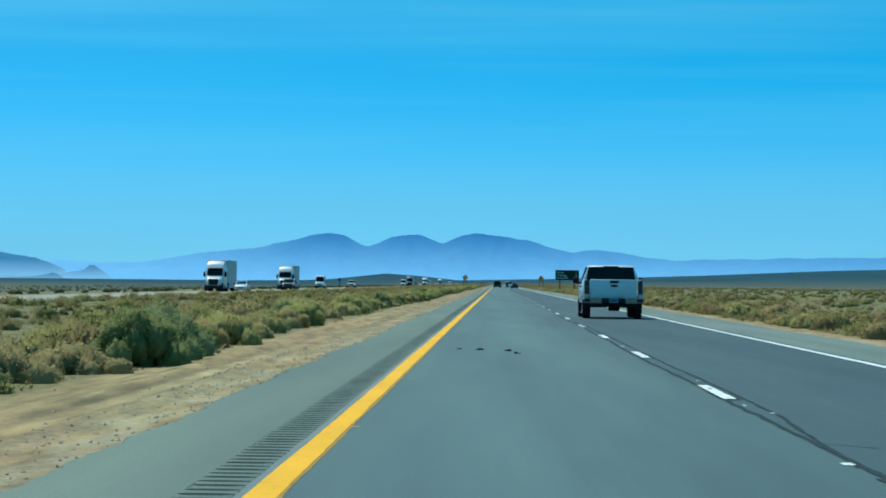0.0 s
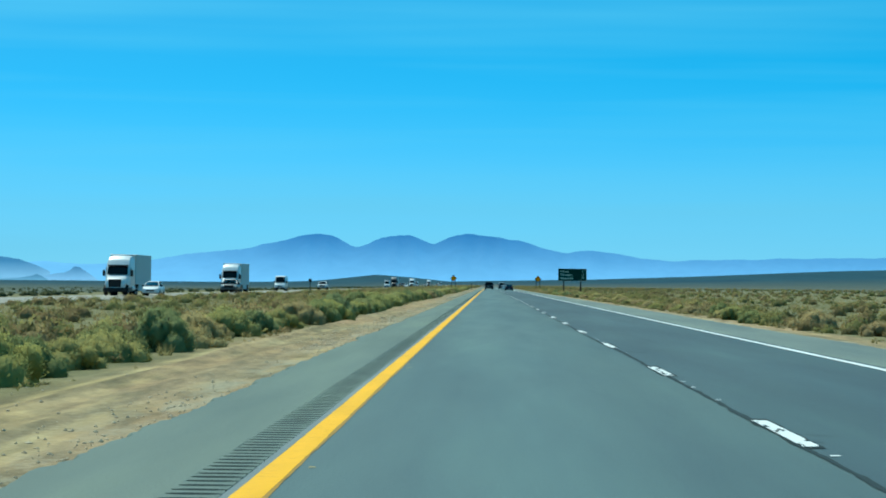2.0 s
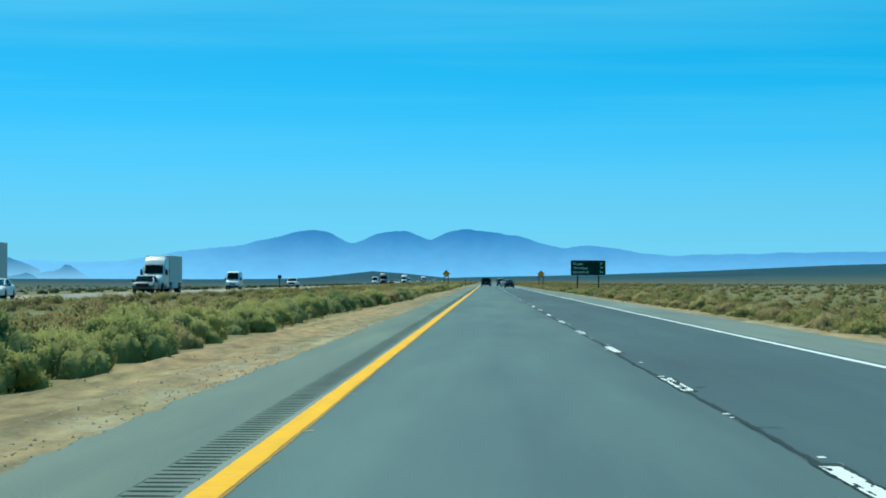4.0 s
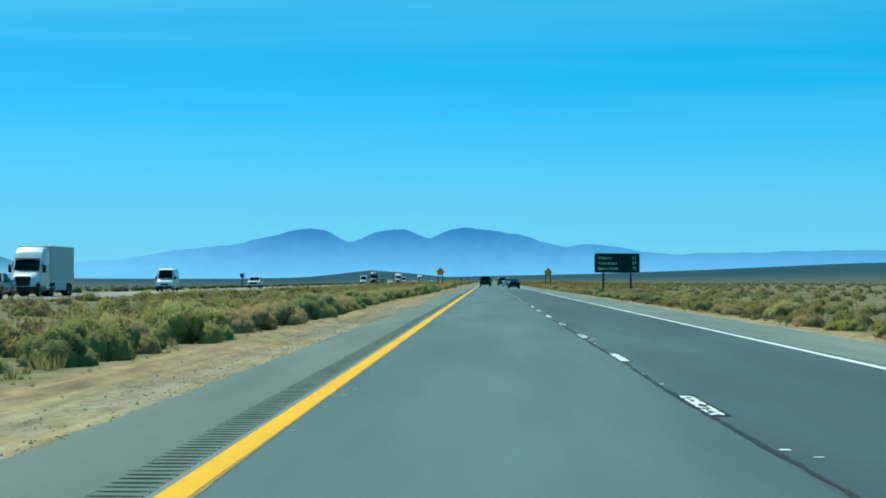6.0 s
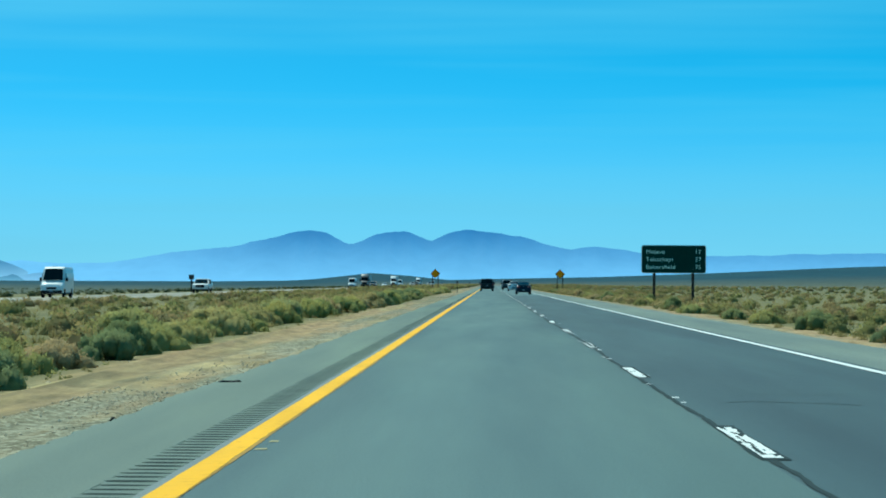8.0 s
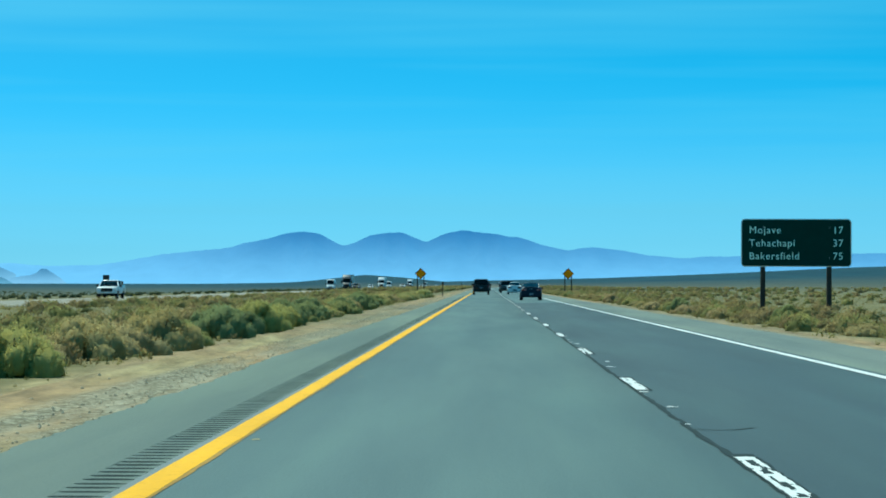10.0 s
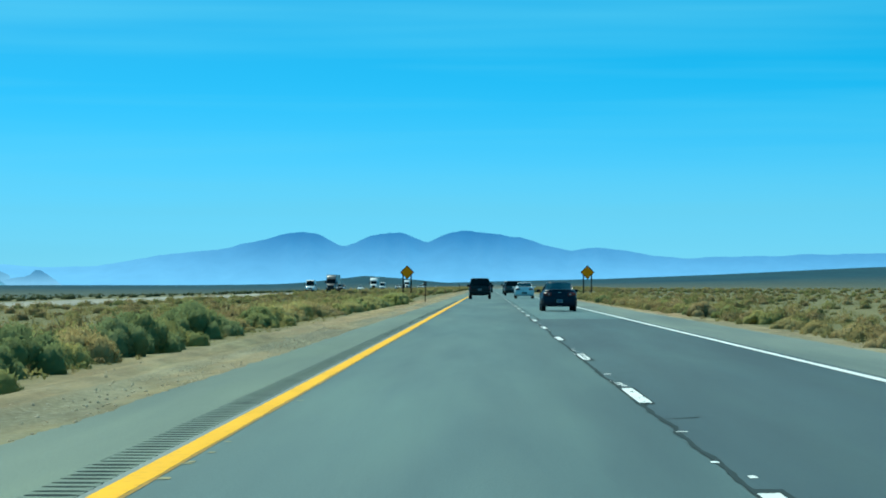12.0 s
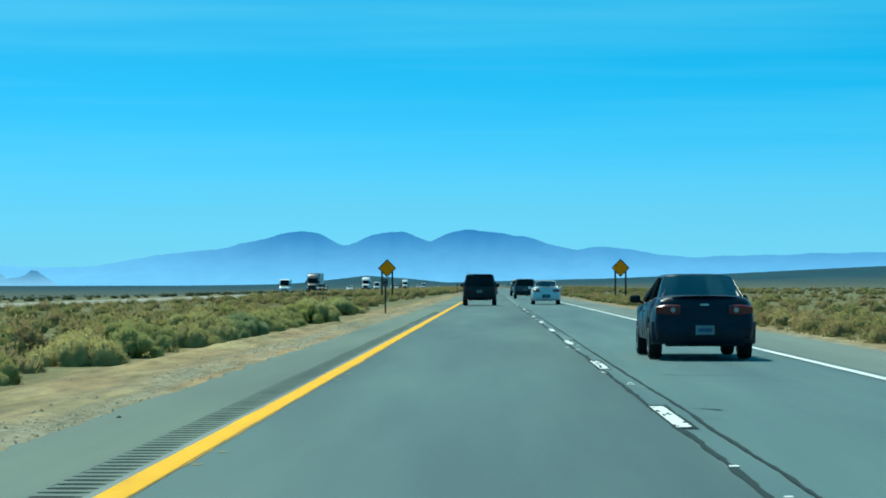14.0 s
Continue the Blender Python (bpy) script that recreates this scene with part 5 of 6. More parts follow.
def sedan(label, paint, glass=G_CLEAR, mirror_paint=None):
    """A four-door saloon with a rounded tail, tail at -y."""
    car = new("sedan")
    L, W, r = 4.75, 1.74, 0.315
    wheels = (-1.36, 1.42)
    yb = -L / 2
    part("body", shell(L - 0.06, W, 0.29, [(-2.345, 0.62), (-2.32, 0.84), (-2.28, 0.97), (-2.22, 1.035), (-2.1, 1.06), (-1.6, 1.065), (-0.6, 0.98), (0.9, 0.97), (1.2, 0.94), (1.9, 0.84), (2.25, 0.70), (2.345, 0.58)],
                       [(-2.345, 0.83), (-2.32, 0.88), (-2.25, 0.93), (-2.05, 0.97), (-1.5, 1.0), (1.4, 1.0), (2.1, 0.93), (2.345, 0.78)], wheels, 0.37, 0.03, shoulder=0.875, top_frac=0.72, belly=0.972), paint, car, smooth=True)
    cabin(car, (-1.80, 1.25, 0.705, 0.99), (-1.06, 0.38, 0.565, 1.375), paint, glass, glass, (0.52,), rear_shrink=1.0, quarter=0.17)

    def tail(x):
        """How far back the bumper's skin stands, bowed round to the flanks."""
        return yb - 0.03 + 0.05 * (abs(x) / 0.86) ** 2 + 0.20 * (abs(x) / 0.86) ** 6
    rings = []
    for x in np.linspace(-0.86, 0.86, 23):
        y = tail(x)
        rings.append([(x * 0.97, y + 0.05, 0.262), (x, y + 0.012, 0.31), (x, y, 0.42), (x, y + 0.004, 0.57), (x, y + 0.03, 0.635), (x, yb + 0.34, 0.64), (x, yb + 0.34, 0.262)])
    bumper = part("bumper", loft(rings), paint, car, smooth=True)
    part("bumper_valance", bx((0, yb + 0.10, 0.255), (1.30, 0.14, 0.05), 0.02), M_TRIM, bumper)
    part("plate_recess", bx((0, tail(0) - 0.002, 0.50), (0.46, 0.012, 0.20), 0.004), M_TRIM, bumper)
    add_plate(car, tail(0) - 0.012, 0.50)
    part("boot_seam", bx((0, yb + 0.055, 0.66), (1.20, 0.012, 0.012), 0.003), M_TRIM, car)
    rings = []
    for x in np.linspace(-0.60, 0.60, 13):
        y, z = yb + 0.115 + 0.10 * (abs(x) / 0.60) ** 3, 1.052 - 0.035 * (abs(x) / 0.60) ** 3
        rings.append([(x, y - 0.03, z), (x, y - 0.035, z + 0.014), (x, y + 0.10, z + 0.012), (x, y + 0.10, z - 0.02)])
    part("boot_lip", loft(rings), paint, car, "glossy lip along the boot lid", True)
    for s in (-1, 1):
        rings = []
        for x in np.linspace(0.40, 0.80, 9):
            u = (x - 0.40) / 0.40
            y, h = yb + 0.028 + 0.085 * u ** 4, 0.080 + 0.022 * math.sin(math.pi * u) - 0.02 * u
            rings.append([(s * x, y + 0.02, 0.83 - h), (s * x, y, 0.83 - 0.7 * h), (s * x, y, 0.83 + 0.7 * h), (s * x, y + 0.03, 0.83 + h), (s * x, y + 0.2, 0.83 + h), (s * x, y + 0.2, 0.83 - h)])
        lamp = part("tail_lamp", loft(rings), M_RED, car, "dark red wraparound tail lamp", True)
        part("reversing_lamp", rod(bmesh.new(), (s * 0.52, yb + 0.018, 0.83), (s * 0.52, yb + 0.06, 0.83), 0.042, n=18), M_DULL_LENS, lamp, "pale round reversing lamp")
        part("handle", bx((s * 0.875, -0.55, 0.80), (0.03, 0.17, 0.03), 0.01), paint, car)
        part("handle", bx((s * 0.875, 0.42, 0.80), (0.03, 0.17, 0.03), 0.01), paint, car)
        add_mirror(car, s * 0.85, 0.72, 1.0, mirror_paint or M_TRIM, 0.19, 0.14)
        part("headlamp", bx((s * 0.62, L / 2 - 0.17, 0.66), (0.36, 0.2, 0.14), 0.04, seg=2), M_CLEAR_LENS, car)
        part("door_seam", bx((s * 0.868, -0.05, 0.62), (0.008, 0.012, 0.50), 0.002), M_TRIM, car)
        for wy in wheels:
            add_wheel(car, s * (W / 2 - 0.115), wy, r, 0.215)
    part("emblem", bx((0, yb + 0.045, 0.915), (0.15, 0.014, 0.035), 0.006), M_CHROME, car, "plain chrome badge bar")
    part("brake_lamp", bx((0, -1.66, 1.075), (0.34, 0.05, 0.03), 0.008), M_RED, car)
    part("underbody", bx((0, 0, 0.36), (1.25, L - 0.7, 0.10), 0.03), M_UNDER, car)
    part("exhaust", rod(bmesh.new(), (0.48, yb + 0.06, 0.27), (0.48, yb + 0.4, 0.29), 0.028, n=10), M_STEEL, car)
    part("grille", bx((0, L / 2 - 0.06, 0.52), (0.8, 0.06, 0.16), 0.02), M_TRIM, car)
    return tagged(car, label, "car", group="cars on the highway")


def suv(label, paint, wide=1.92, tall=1.84, spare=False):
    """A boxy sport-utility car, tail at -y."""
    car = new("suv")
    L, r = 4.85, 0.37
    wheels = (-1.42, 1.45)
    yb = -L / 2
    part("body", shell(L, wide, 0.36, [(yb, 0.95), (yb + 0.06, 1.10), (-1.8, 1.14), (0.7, 1.10), (1.1, 1.06), (2.1, 0.98), (2.425, 0.80)],
                       [(yb, 0.92), (yb + 0.2, 0.98), (-1.4, 1.0), (1.5, 1.0), (2.2, 0.94), (2.425, 0.86)], wheels, 0.42, shoulder=0.965), paint, car, smooth=True)
    cabin(car, (yb + 0.07, 1.25, wide / 2 - 0.085, 1.08), (yb + 0.28, 0.55, wide / 2 - 0.24, tall - 0.07), paint, G_DARK, G_DARK, (0.33, 0.66), 0.065)
    part("tailgate", bx((0, yb + 0.025, 0.83), (wide * 0.80, 0.09, 0.52), 0.04, seg=2), paint, car, smooth=True)
    part("bumper", bx((0, yb - 0.01, 0.54), (wide * 0.93, 0.20, 0.24), 0.06, seg=2), M_TRIM, car, smooth=True)
    part("roof_spoiler", bx((0, yb + 0.24, tall - 0.035), (wide * 0.66, 0.22, 0.035), 0.014), paint, car)
    part("wiper", bx((0.08, yb + 0.03, 1.17), (0.5, 0.02, 0.018), 0.004), M_TRIM, car)
    for s in (-1, 1):
        part("tail_lamp", bx((s * (wide / 2 - 0.12), yb + 0.04, 0.95), (0.17, 0.09, 0.34), 0.03), M_RED, car)
        add_mirror(car, s * (wide / 2 - 0.03), 0.95, 1.16, M_TRIM, 0.2, 0.2)
        part("roof_rail", rod(bmesh.new(), (s * (wide / 2 - 0.27), -1.7, tall + 0.015), (s * (wide / 2 - 0.27), 0.3, tall + 0.015), 0.018, n=6), M_TRIM, car)
        part("headlamp", bx((s * (wide / 2 - 0.26), L / 2 - 0.1, 0.82), (0.32, 0.16, 0.16), 0.04), M_CLEAR_LENS, car)
        for wy in wheels:
            add_wheel(car, s * (wide / 2 - 0.13), wy, r, 0.25)
    add_plate(car, yb - 0.03, 0.80)
    part("underbody", bx((0, 0, 0.36), (1.3, L - 0.8, 0.12), 0.03), M_UNDER, car)
    part("exhaust", rod(bmesh.new(), (0.5, yb, 0.33), (0.5, yb + 0.5, 0.34), 0.035, n=8), M_STEEL, car)
    part("grille", bx((0, L / 2 - 0.02, 0.74), (0.9, 0.06, 0.22), 0.02), M_TRIM, car)
    return tagged(car, label, "car", group="cars on the highway")


def pickup(label, paint, load=False, shade_glass=G_DARK):
    """A full-size crew-cab pickup, tail at -y, with an open bed and a tailgate."""
    car = new("pickup_truck")
    L, W, r = 5.85, 2.02, 0.42
    yb = -L / 2
    wheels = (yb + 1.22, yb + 1.22 + 3.72)
    cab0, cab1 = yb + 1.92, yb + 4.55
    # cab and bonnet
    ys0 = cab0
    front = shell(L - 1.92, W, 0.48, [(-1.965, 1.20), (0.65, 1.19), (0.85, 1.17), (1.75, 1.12), (1.9, 1.0), (1.965, 0.86)],
                  [(-1.965, 0.975), (-1.2, 0.985), (0.8, 0.985), (1.7, 0.97), (1.965, 0.88)], (wheels[1] - (cab0 + 1.965),), 0.49, shoulder=0.975)
    bmesh.ops.translate(front, vec=(0, cab0 + 1.965, 0), verts=front.verts)
    part("cab_body", front, paint, car, smooth=True)
    cabin(car, (cab0 + 0.03, cab1, 0.93, 1.17), (cab0 + 0.20, cab1 - 0.80, 0.78, 1.735), paint, shade_glass, shade_glass, (0.46,), 0.06, rear_shrink=0.96)
    # bed: two side walls with arches, floor, front wall, tailgate
    for s in (-1, 1):
        rings = []
        for y in np.arange(yb + 0.06, cab0 - 0.02, 0.05):
            d = abs(y - wheels[0])
            zb = 0.58
            if d < 0.50:
                zb = max(zb, 0.40 + math.sqrt(0.25 - d * d) * 0.98)
            hw = W / 2 * (0.985 + 0.018 * max(0, 1 - d / 0.62))
            zt = 1.30
            h = zt - zb
            rings.append([(s * (hw - 0.20), y, zb), (s * (hw - 0.05), y, zb), (s * hw, y, zb + 0.12 * h), (s * hw, y, zb + 0.62 * h), (s * (hw - 0.02), y, zb + 0.9 * h),
                          (s * (hw - 0.05), y, zt), (s * (hw - 0.13), y, zt), (s * (hw - 0.15), y, zt - 0.05), (s * (hw - 0.2), y, zb + 0.3 * h)])
        part("bed_side", loft(rings), paint, car, smooth=True)
        part("arch_liner", bx((s * 0.78, wheels[0], 0.66), (0.36, 0.9, 0.42), 0.12, seg=2), M_UNDER, car)
        part("bed_rail", bx((s * (W / 2 - 0.09), (yb + cab0) / 2 + 0.02, 1.31), (0.07, 1.80, 0.014), 0.006), paint, car)
    part("bed_floor", bx((0, (yb + cab0) / 2, 0.74), (1.64, 1.86, 0.06), 0.01), M_TRIM, car)
    part("bed_front", bx((0, cab0 - 0.05, 1.0), (1.70, 0.05, 0.46), 0.015), paint, car)
    gate = part("tailgate", bx((0, yb + 0.035, 0.98), (1.57, 0.07, 0.645), 0.028, seg=2), paint, car, "white tailgate with a black badge", True)
    part("gate_crease", bx((0, yb - 0.004, 0.80), (1.40, 0.012, 0.014), 0.004), paint, gate)
    part("gate_handle", bx((0.02, yb - 0.006, 1.225), (0.30, 0.03, 0.085), 0.02, seg=2), M_TRIM, gate, "black tailgate handle")
    bm = bx((0.02, yb - 0.004, 1.095), (0.26, 0.016, 0.05), 0.015)
    box(bm, (0.02, yb - 0.004, 1.095), (0.12, 0.018, 0.085), 0.015)
    part("emblem", bm, M_TRIM, gate, "plain black badge")
    for s in (-1, 1):
        lamp = part("tail_lamp", bx((s * 0.885, yb + 0.05, 1.05), (0.155, 0.12, 0.46), 0.025, seg=2), M_SIGN_BLACK, car, "dark smoked tail lamp housing", True)
        part("lens", bx((s * 0.885, yb - 0.012, 0.90), (0.12, 0.012, 0.15), 0.005), M_SMOKED_RED, lamp, "smoked red lens")
        part("lens", bx((s * 0.885, yb - 0.012, 1.05), (0.10, 0.012, 0.05), 0.005), M_SMOKED, lamp, "smoked grey lens")
        part("bumper_end", loft([[(s * x, yb - 0.085 + 0.10 * abs(x - 0.4) ** 2, 0.515 + 0.02 * (x > 0.8)), (s * x, yb + 0.06, 0.515), (s * x, yb + 0.06, 0.70), (s * x, yb - 0.135 + 0.10 * abs(x - 0.4) ** 2, 0.70 - 0.02 * (x < 0.45))]
                                 for x in (0.34, 0.42, 0.55, 0.70, 0.84, 0.99)]), M_CHROME, car, "chrome bumper end", True)
        part("step_pad", bx((s * 0.87, yb - 0.085, 0.615), (0.20, 0.06, 0.10), 0.02), M_TRIM, car, "black corner step in the bumper")
        part("mud_flap", bx((s * 0.86, wheels[0] - 0.47, 0.46), (0.26, 0.02, 0.26), 0.006), M_TRIM, car)
        part("handle", bx((s * 1.0, cab0 + 0.42, 1.06), (0.05, 0.18, 0.045), 0.012), M_TRIM, car)
        part("handle", bx((s * 1.0, cab0 + 1.42, 1.06), (0.05, 0.18, 0.045), 0.012), M_TRIM, car)
        part("door_seam", bx((s * 0.998, cab0 + 1.22, 0.88), (0.01, 0.014, 0.60), 0.003), M_TRIM, car)
        part("door_seam", bx((s * 0.998, cab0 + 2.42, 0.88), (0.01, 0.014, 0.60), 0.003), M_TRIM, car)
        part("side_moulding", bx((s * 1.0, cab0 + 1.25, 0.72), (0.018, 2.2, 0.05), 0.008), paint, car)
        add_mirror(car, s * 0.99, cab1 - 0.35, 1.27, M_TRIM, 0.22, 0.22)
        part("headlamp", bx((s * 0.80, L / 2 - 0.1, 0.95), (0.34, 0.18, 0.22), 0.04), M_CLEAR_LENS, car)
        for wy in wheels:
            add_wheel(car, s * (W / 2 - 0.15), wy, r, 0.27, M_ALLOY)
    part("bumper_centre", bx((0, yb - 0.05, 0.60), (0.80, 0.22, 0.17), 0.03), M_TRIM, car)
    part("valance", bx((0, yb + 0.12, 0.46), (1.55, 0.22, 0.13), 0.04), M_TRIM, car)
    add_plate(car, yb - 0.165, 0.605)
    lamp = part("brake_lamp", bx((0, cab0 + 0.20, 1.745), (0.52, 0.06, 0.045), 0.015), M_SIGN_BLACK, car, "dark third brake lamp")
    part("lens", bx((0, cab0 + 0.168, 1.745), (0.30, 0.008, 0.028), 0.003), M_RED, lamp)
    part("underbody", bx((0, 0.3, 0.52), (1.1, L - 1.2, 0.16), 0.04), M_UNDER, car)
    part("axle", rod(bmesh.new(), (-0.8, wheels[0], 0.42), (0.8, wheels[0], 0.42), 0.055, n=10), M_UNDER, car)
    part("differential", rod(bmesh.new(), (-0.10, wheels[0], 0.42), (0.26, wheels[0], 0.42), 0.17, n=18), M_UNDER, car)
    part("rear_frame", bx((0, wheels[0], 0.60), (1.25, 2.0, 0.22), 0.05), M_UNDER, car)
    part("hitch", bx((0, yb + 0.05, 0.45), (0.09, 0.3, 0.09), 0.01), M_UNDER, car)
    part("spare_wheel", rod(bmesh.new(), (0.0, yb + 0.75, 0.50), (0.0, yb + 0.75, 0.72), 0.38, n=22), M_TYRE, car)
    part("exhaust", rod(bmesh.new(), (0.62, yb + 0.15, 0.46), (0.55, yb + 0.9, 0.48), 0.045, n=10), M_STEEL, car)
    part("grille", bx((0, L / 2 - 0.03, 0.86), (1.1, 0.08, 0.34), 0.03), M_TRIM, car)
    if load:
        part("load", bx((0, (yb + cab0) / 2, 1.45), (1.5, 2.2, 0.5), 0.04), M_DARK_LOAD, car, "brown load in the bed")
    return tagged(car, label, "pickup truck", group="cars on the highway")


def van(label, paint):
    """A tall delivery van, nose at +y."""
    car = new("van")
    L, W, r = 5.6, 2.0, 0.36
    wheels = (-1.75, 1.75)
    part("body", shell(L, W, 0.36, [(-2.8, 2.50), (-2.74, 2.58), (1.0, 2.60), (1.35, 2.45), (1.95, 1.50), (2.1, 1.30), (2.6, 1.12), (2.8, 0.8)],
                       [(-2.8, 0.96), (-2.6, 1.0), (1.0, 1.0), (2.3, 0.97), (2.8, 0.84)], wheels, 0.42, shoulder=0.93, top_frac=0.82), paint, car, smooth=True)
    part("windscreen", quad_panel(((0.84, 2.02, 1.45), (-0.84, 2.02, 1.45), (-0.74, 1.38, 2.40), (0.74, 1.38, 2.40)), 0.98, 0.05, 0.012, bow=0.06), G_DARK, car)
    for s in (-1, 1):
        q = ((s * 1.0, 1.75, 1.42), (s * 1.0, 0.85, 1.38), (s * 0.955, 0.85, 2.06), (s * 0.955, 1.40, 2.06))
        part("side_window", quad_panel(q if s < 0 else (q[1], q[0], q[3], q[2]), 0.97, 0.02, 0.012), G_DARK, car)
        add_mirror(car, s * 1.0, 1.55, 1.55, M_TRIM, 0.2, 0.32)
        part("headlamp", bx((s * 0.78, 2.62, 0.98), (0.34, 0.2, 0.2), 0.05), M_CLEAR_LENS, car)
        part("tail_lamp", bx((s * 0.93, -2.8, 1.15), (0.1, 0.05, 0.5), 0.02), M_RED, car)
        for wy in wheels:
            add_wheel(car, s * (W / 2 - 0.13), wy, r, 0.24)
    part("grille", bx((0, 2.77, 0.80), (0.9, 0.08, 0.22), 0.03), M_TRIM, car)
    part("bumper", bx((0, 2.76, 0.50), (1.8, 0.18, 0.24), 0.05), M_TRIM, car)
    part("underbody", bx((0, 0, 0.36), (1.3, L - 0.8, 0.12), 0.03), M_UNDER, car)
    add_plate(car, 2.86, 0.55, 1)
    return tagged(car, label, "van", group="oncoming traffic")


def semi(label, paint, trailer_mat=None):
    """A long-nosed tractor with a sleeper and a box trailer, nose at +y."""
    car = new("semi_truck")
    trailer_mat = trailer_mat or M_TRAILER
    # tractor: bonnet, cab, sleeper with roof fairing
    prof = [(3.2, 3.95), (4.6, 3.92), (5.3, 3.55), (5.75, 3.0), (6.35, 2.05), (6.6, 1.92), (7.7, 1.72), (8.05, 1.45), (8.15, 1.1)]
    rings = []
    for y in np.arange(3.2, 8.16, 0.11):
        zt = float(np.interp(y, [p[0] for p in prof], [p[1] for p in prof]))
        hw = float(np.interp(y, [3.2, 6.2, 6.7, 7.8, 8.15], [1.23, 1.20, 1.02, 0.95, 0.78]))
        zb = 0.75
        d = abs(y - 7.0)
        if d < 0.62:
            zb = max(zb, 0.5 + math.sqrt(0.62 ** 2 - d * d))
        zb = min(zb, zt - 0.25)
        h = zt - zb
        half = [(hw * 0.9, zb), (hw, zb + 0.06 * h), (hw, zb + 0.6 * h), (hw * 0.97, zb + 0.86 * h), (hw * 0.86, zb + 0.97 * h), (hw * 0.55, zt)]
        rings.append([(x, y, z) for x, z in half] + [(-x, y, z) for x, z in half[::-1]])
    cab = part("cab", loft(rings), paint, car, smooth=True)
    part("windscreen", quad_panel(((1.02, 6.40, 2.02), (-1.02, 6.40, 2.02), (-0.98, 5.80, 2.86), (0.98, 5.80, 2.86)), 0.98, 0.06, 0.02, bow=0.05), G_DARK, cab)
    part("visor", bx((0, 5.95, 2.97), (2.0, 0.22, 0.10), 0.03), M_TRIM, cab)
    part("grille", bx((0, 8.12, 1.20), (1.25, 0.12, 0.80), 0.06), M_TRIM, cab, "dark grille")
    part("bumper", bx((0, 8.12, 0.58), (2.2, 0.26, 0.42), 0.08, seg=2), M_TRIM, cab, smooth=True)
    for s in (-1, 1):
        q = ((s * 1.215, 6.15, 2.05), (s * 1.225, 5.25, 2.0), (s * 1.19, 5.25, 2.75), (s * 1.18, 5.85, 2.75))
        part("side_window", quad_panel(q if s < 0 else (q[1], q[0], q[3], q[2]), 0.96, 0.02, 0.012), G_DARK, cab)
        part("headlamp", bx((s * 0.88, 7.86, 1.10), (0.26, 0.30, 0.26), 0.06), M_CLEAR_LENS, cab)
        add_mirror(cab, s * 1.25, 6.15, 2.2, M_TRIM, 0.24, 0.62)
        part("fuel_tank", rod(bmesh.new(), (s * 0.98, 3.2, 0.72), (s * 0.98, 4.9, 0.72), 0.32, n=16), M_CHROME, car)
        part("fairing", bx((s * 1.18, 2.95, 2.35), (0.06, 0.7, 2.9), 0.02), paint, car)
        add_wheel(car, s * 1.02, 7.0, 0.52, 0.30, M_STEEL, 8, 20)
        for wy in (2.7, 1.4, -6.2, -7.5):
            add_wheel(car, s * 0.98, wy, 0.52, 0.55, M_STEEL, 8, 20)
        part("skirt", bx((s * 1.26, -2.2, 0.78), (0.03, 5.6, 0.62), 0.01), trailer_mat, car)
    part("chassis", bx((0, 3.0, 0.85), (0.9, 8.0, 0.24), 0.03), M_UNDER, car)
    box_part = part("trailer_box", bx((0, -3.1, 2.62), (2.56, 11.4, 2.82), 0.03), trailer_mat, car, "pale box trailer")
    part("trailer_rail", bx((0, -3.1, 1.17), (2.58, 11.42, 0.12), 0.02), M_STEEL, box_part)
    part("trailer_rail", bx((0, -3.1, 4.02), (2.58, 11.42, 0.07), 0.02), M_STEEL, box_part)
    for k in range(7):
        part("panel_seam", bx((1.285, -8.2 + k * 1.65, 2.6), (0.012, 0.05, 2.7), 0.003), M_STEEL, box_part)
    part("bogie", bx((0, -6.8, 0.85), (1.0, 3.2, 0.45), 0.05), M_UNDER, car)
    part("landing_leg", bx((0.7, -0.4, 0.75), (0.12, 0.12, 0.9), 0.01), M_UNDER, car)
    return tagged(car, label, "lorry", group="oncoming traffic")


def put(ob, x, y, turn=0.0, z=0.004, size=1.0):
    ob.matrix_basis = pose(x, y, z, 0, 0, turn) @ Matrix.Scale(size, 4)
    return ob


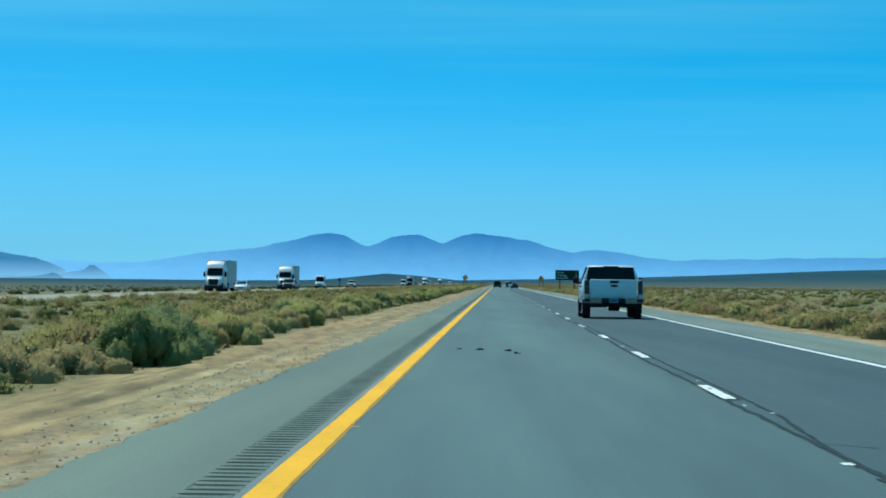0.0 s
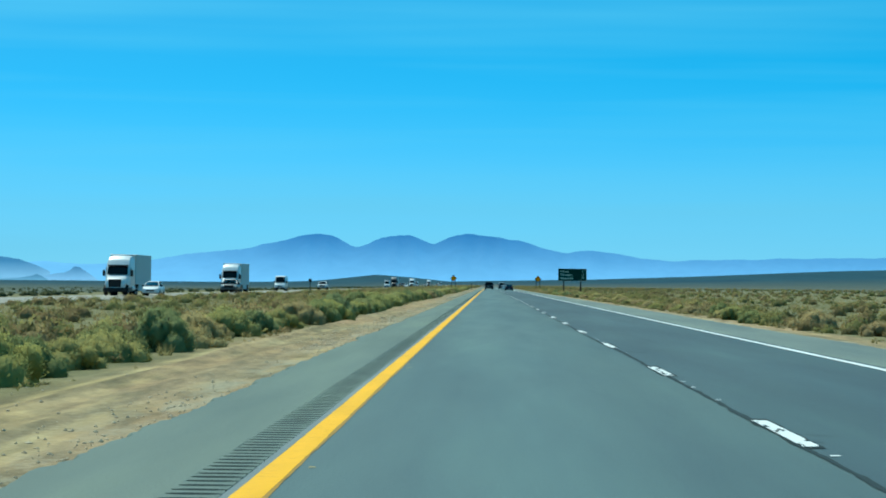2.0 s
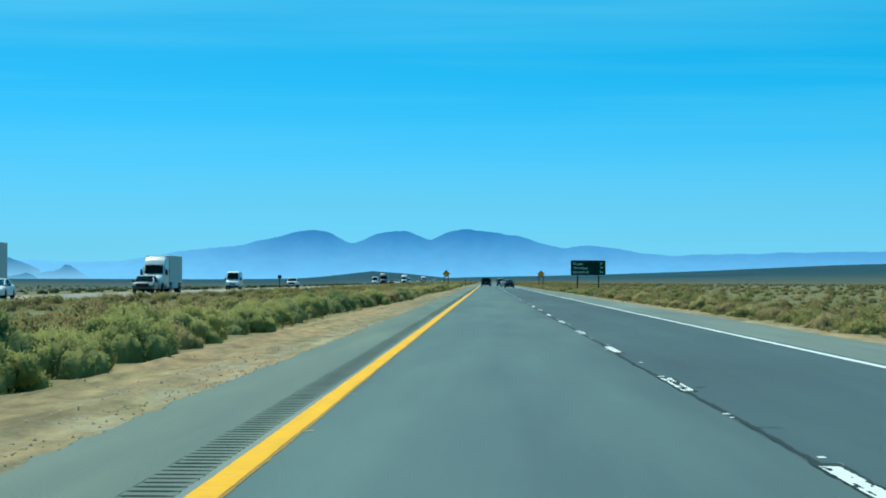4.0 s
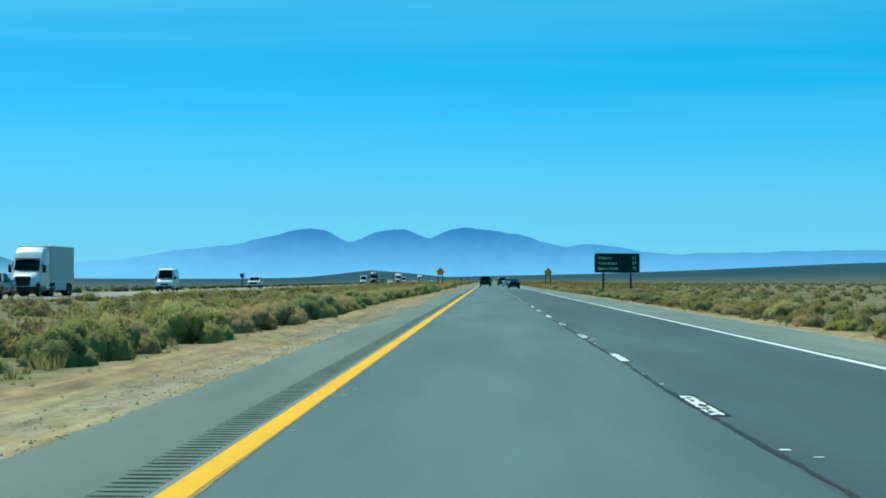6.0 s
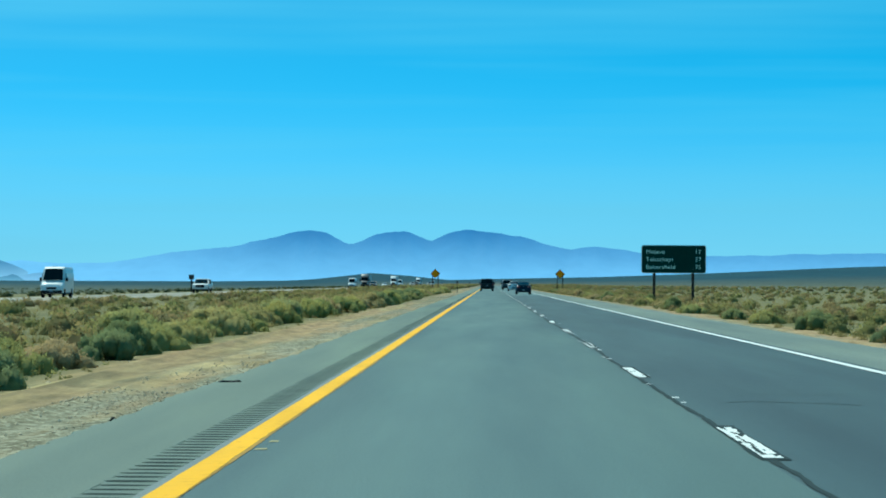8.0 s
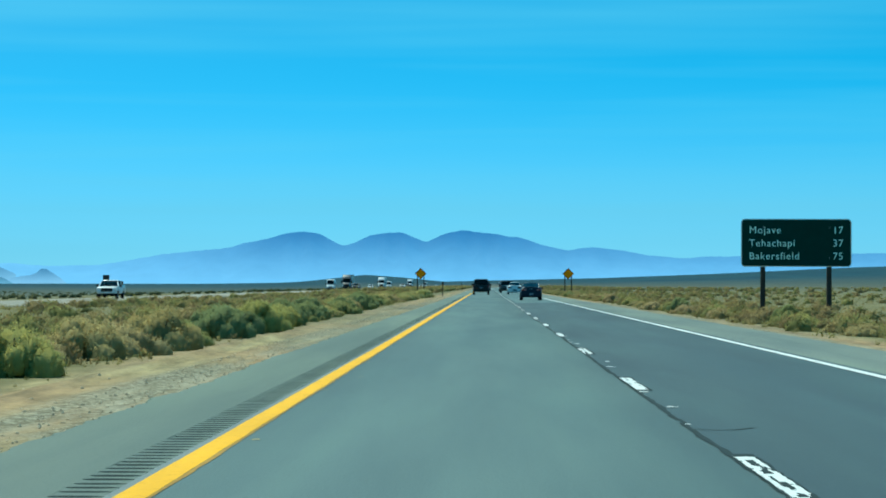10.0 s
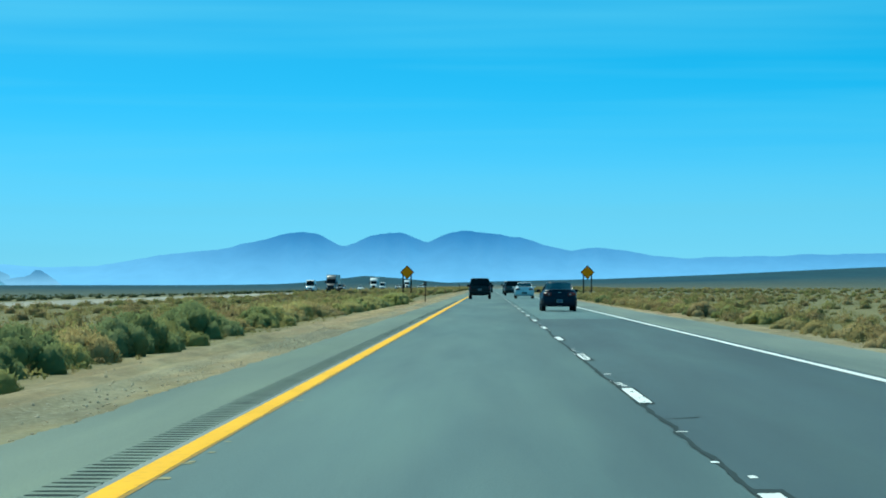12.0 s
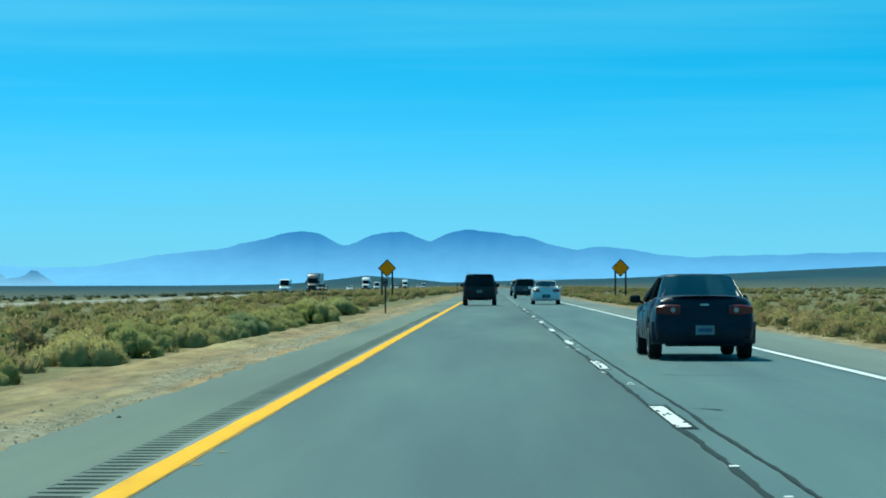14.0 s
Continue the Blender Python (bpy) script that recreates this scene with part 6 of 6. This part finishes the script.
# in the direction of travel
put(pickup("white crew-cab pickup truck with chrome rear bumper and dark glass", P_PEARL), 5.09, 84.9 + 2.925, 0.2)
put(sedan("dark navy four-door sedan on the asphalt lane", P_NAVY, G_SHADED), 5.20, 568.6 + 2.2, 0.6, 0.004, 0.91)
put(suv("black boxy sport-utility car with tinted rear window", P_BLACK, 1.92, 1.80), 1.35, 674.5 + 2.43)
put(sedan("pale silver sedan with dark rear window on the highway", P_SILVER, G_DARK, P_SILVER), 5.30, 683.0 + 2.4)
put(suv("dark grey sport-utility car on the far asphalt lane", P_GREY, 1.9, 1.72), 4.9, 752.0)
put(pickup("distant white pickup truck ahead on the highway", P_SILVER), 5.1, 815.0)
put(suv("small distant black sport-utility car in the passing lane", P_BLACK, 1.9, 1.75), 1.9, 880.0)

# coming the other way, across the median
OZ = -0.296
truck = put(semi("white semi truck with a sleeper cab and pale box trailer", P_WHITE), -34.9, 333.0, 180, OZ)
copy_thing(truck, pose(-34.6, 438.0, OZ, 0, 0, 180))
put(semi("dark semi truck with a weathered pale box trailer", P_GREY), -34.9, 1063.0, 180, OZ)
copy_thing(truck, pose(-34.7, 1283.0, OZ, 0, 0, 180))
work = put(pickup("dark pickup truck on the oncoming carriageway", P_GREY), -31.3, 401.0, 180, OZ)
high_van = put(van("white high-roof delivery van on the oncoming carriageway", P_WHITE), -34.8, 522.0, 180, OZ)
loaded = put(pickup("white pickup truck with a brown load in its bed", P_WHITE, True, G_DARK), -34.4, 628.0, 180, OZ)
pale = put(sedan("white sedan on the oncoming carriageway", P_WHITE, G_DARK), -31.3, 326.0, 180, OZ)
for k, (y, lane) in enumerate(((1190, 0), (1400, 1), (1465, 1), (1530, 0), (1700, 1), (1880, 0), (2080, 1))):
    copy_thing((pale, loaded, work)[k % 3], pose(-31.3 if lane else -34.6, y, OZ, 0, 0, 180))
for ob, x, y in ((high_van, -34.7, 985), (work, -31.2, 1032), (high_van, -34.6, 1345), (truck, -34.7, 1620), (high_van, -31.3, 1790)):
    copy_thing(ob, pose(x, y, OZ, 0, 0, 180))
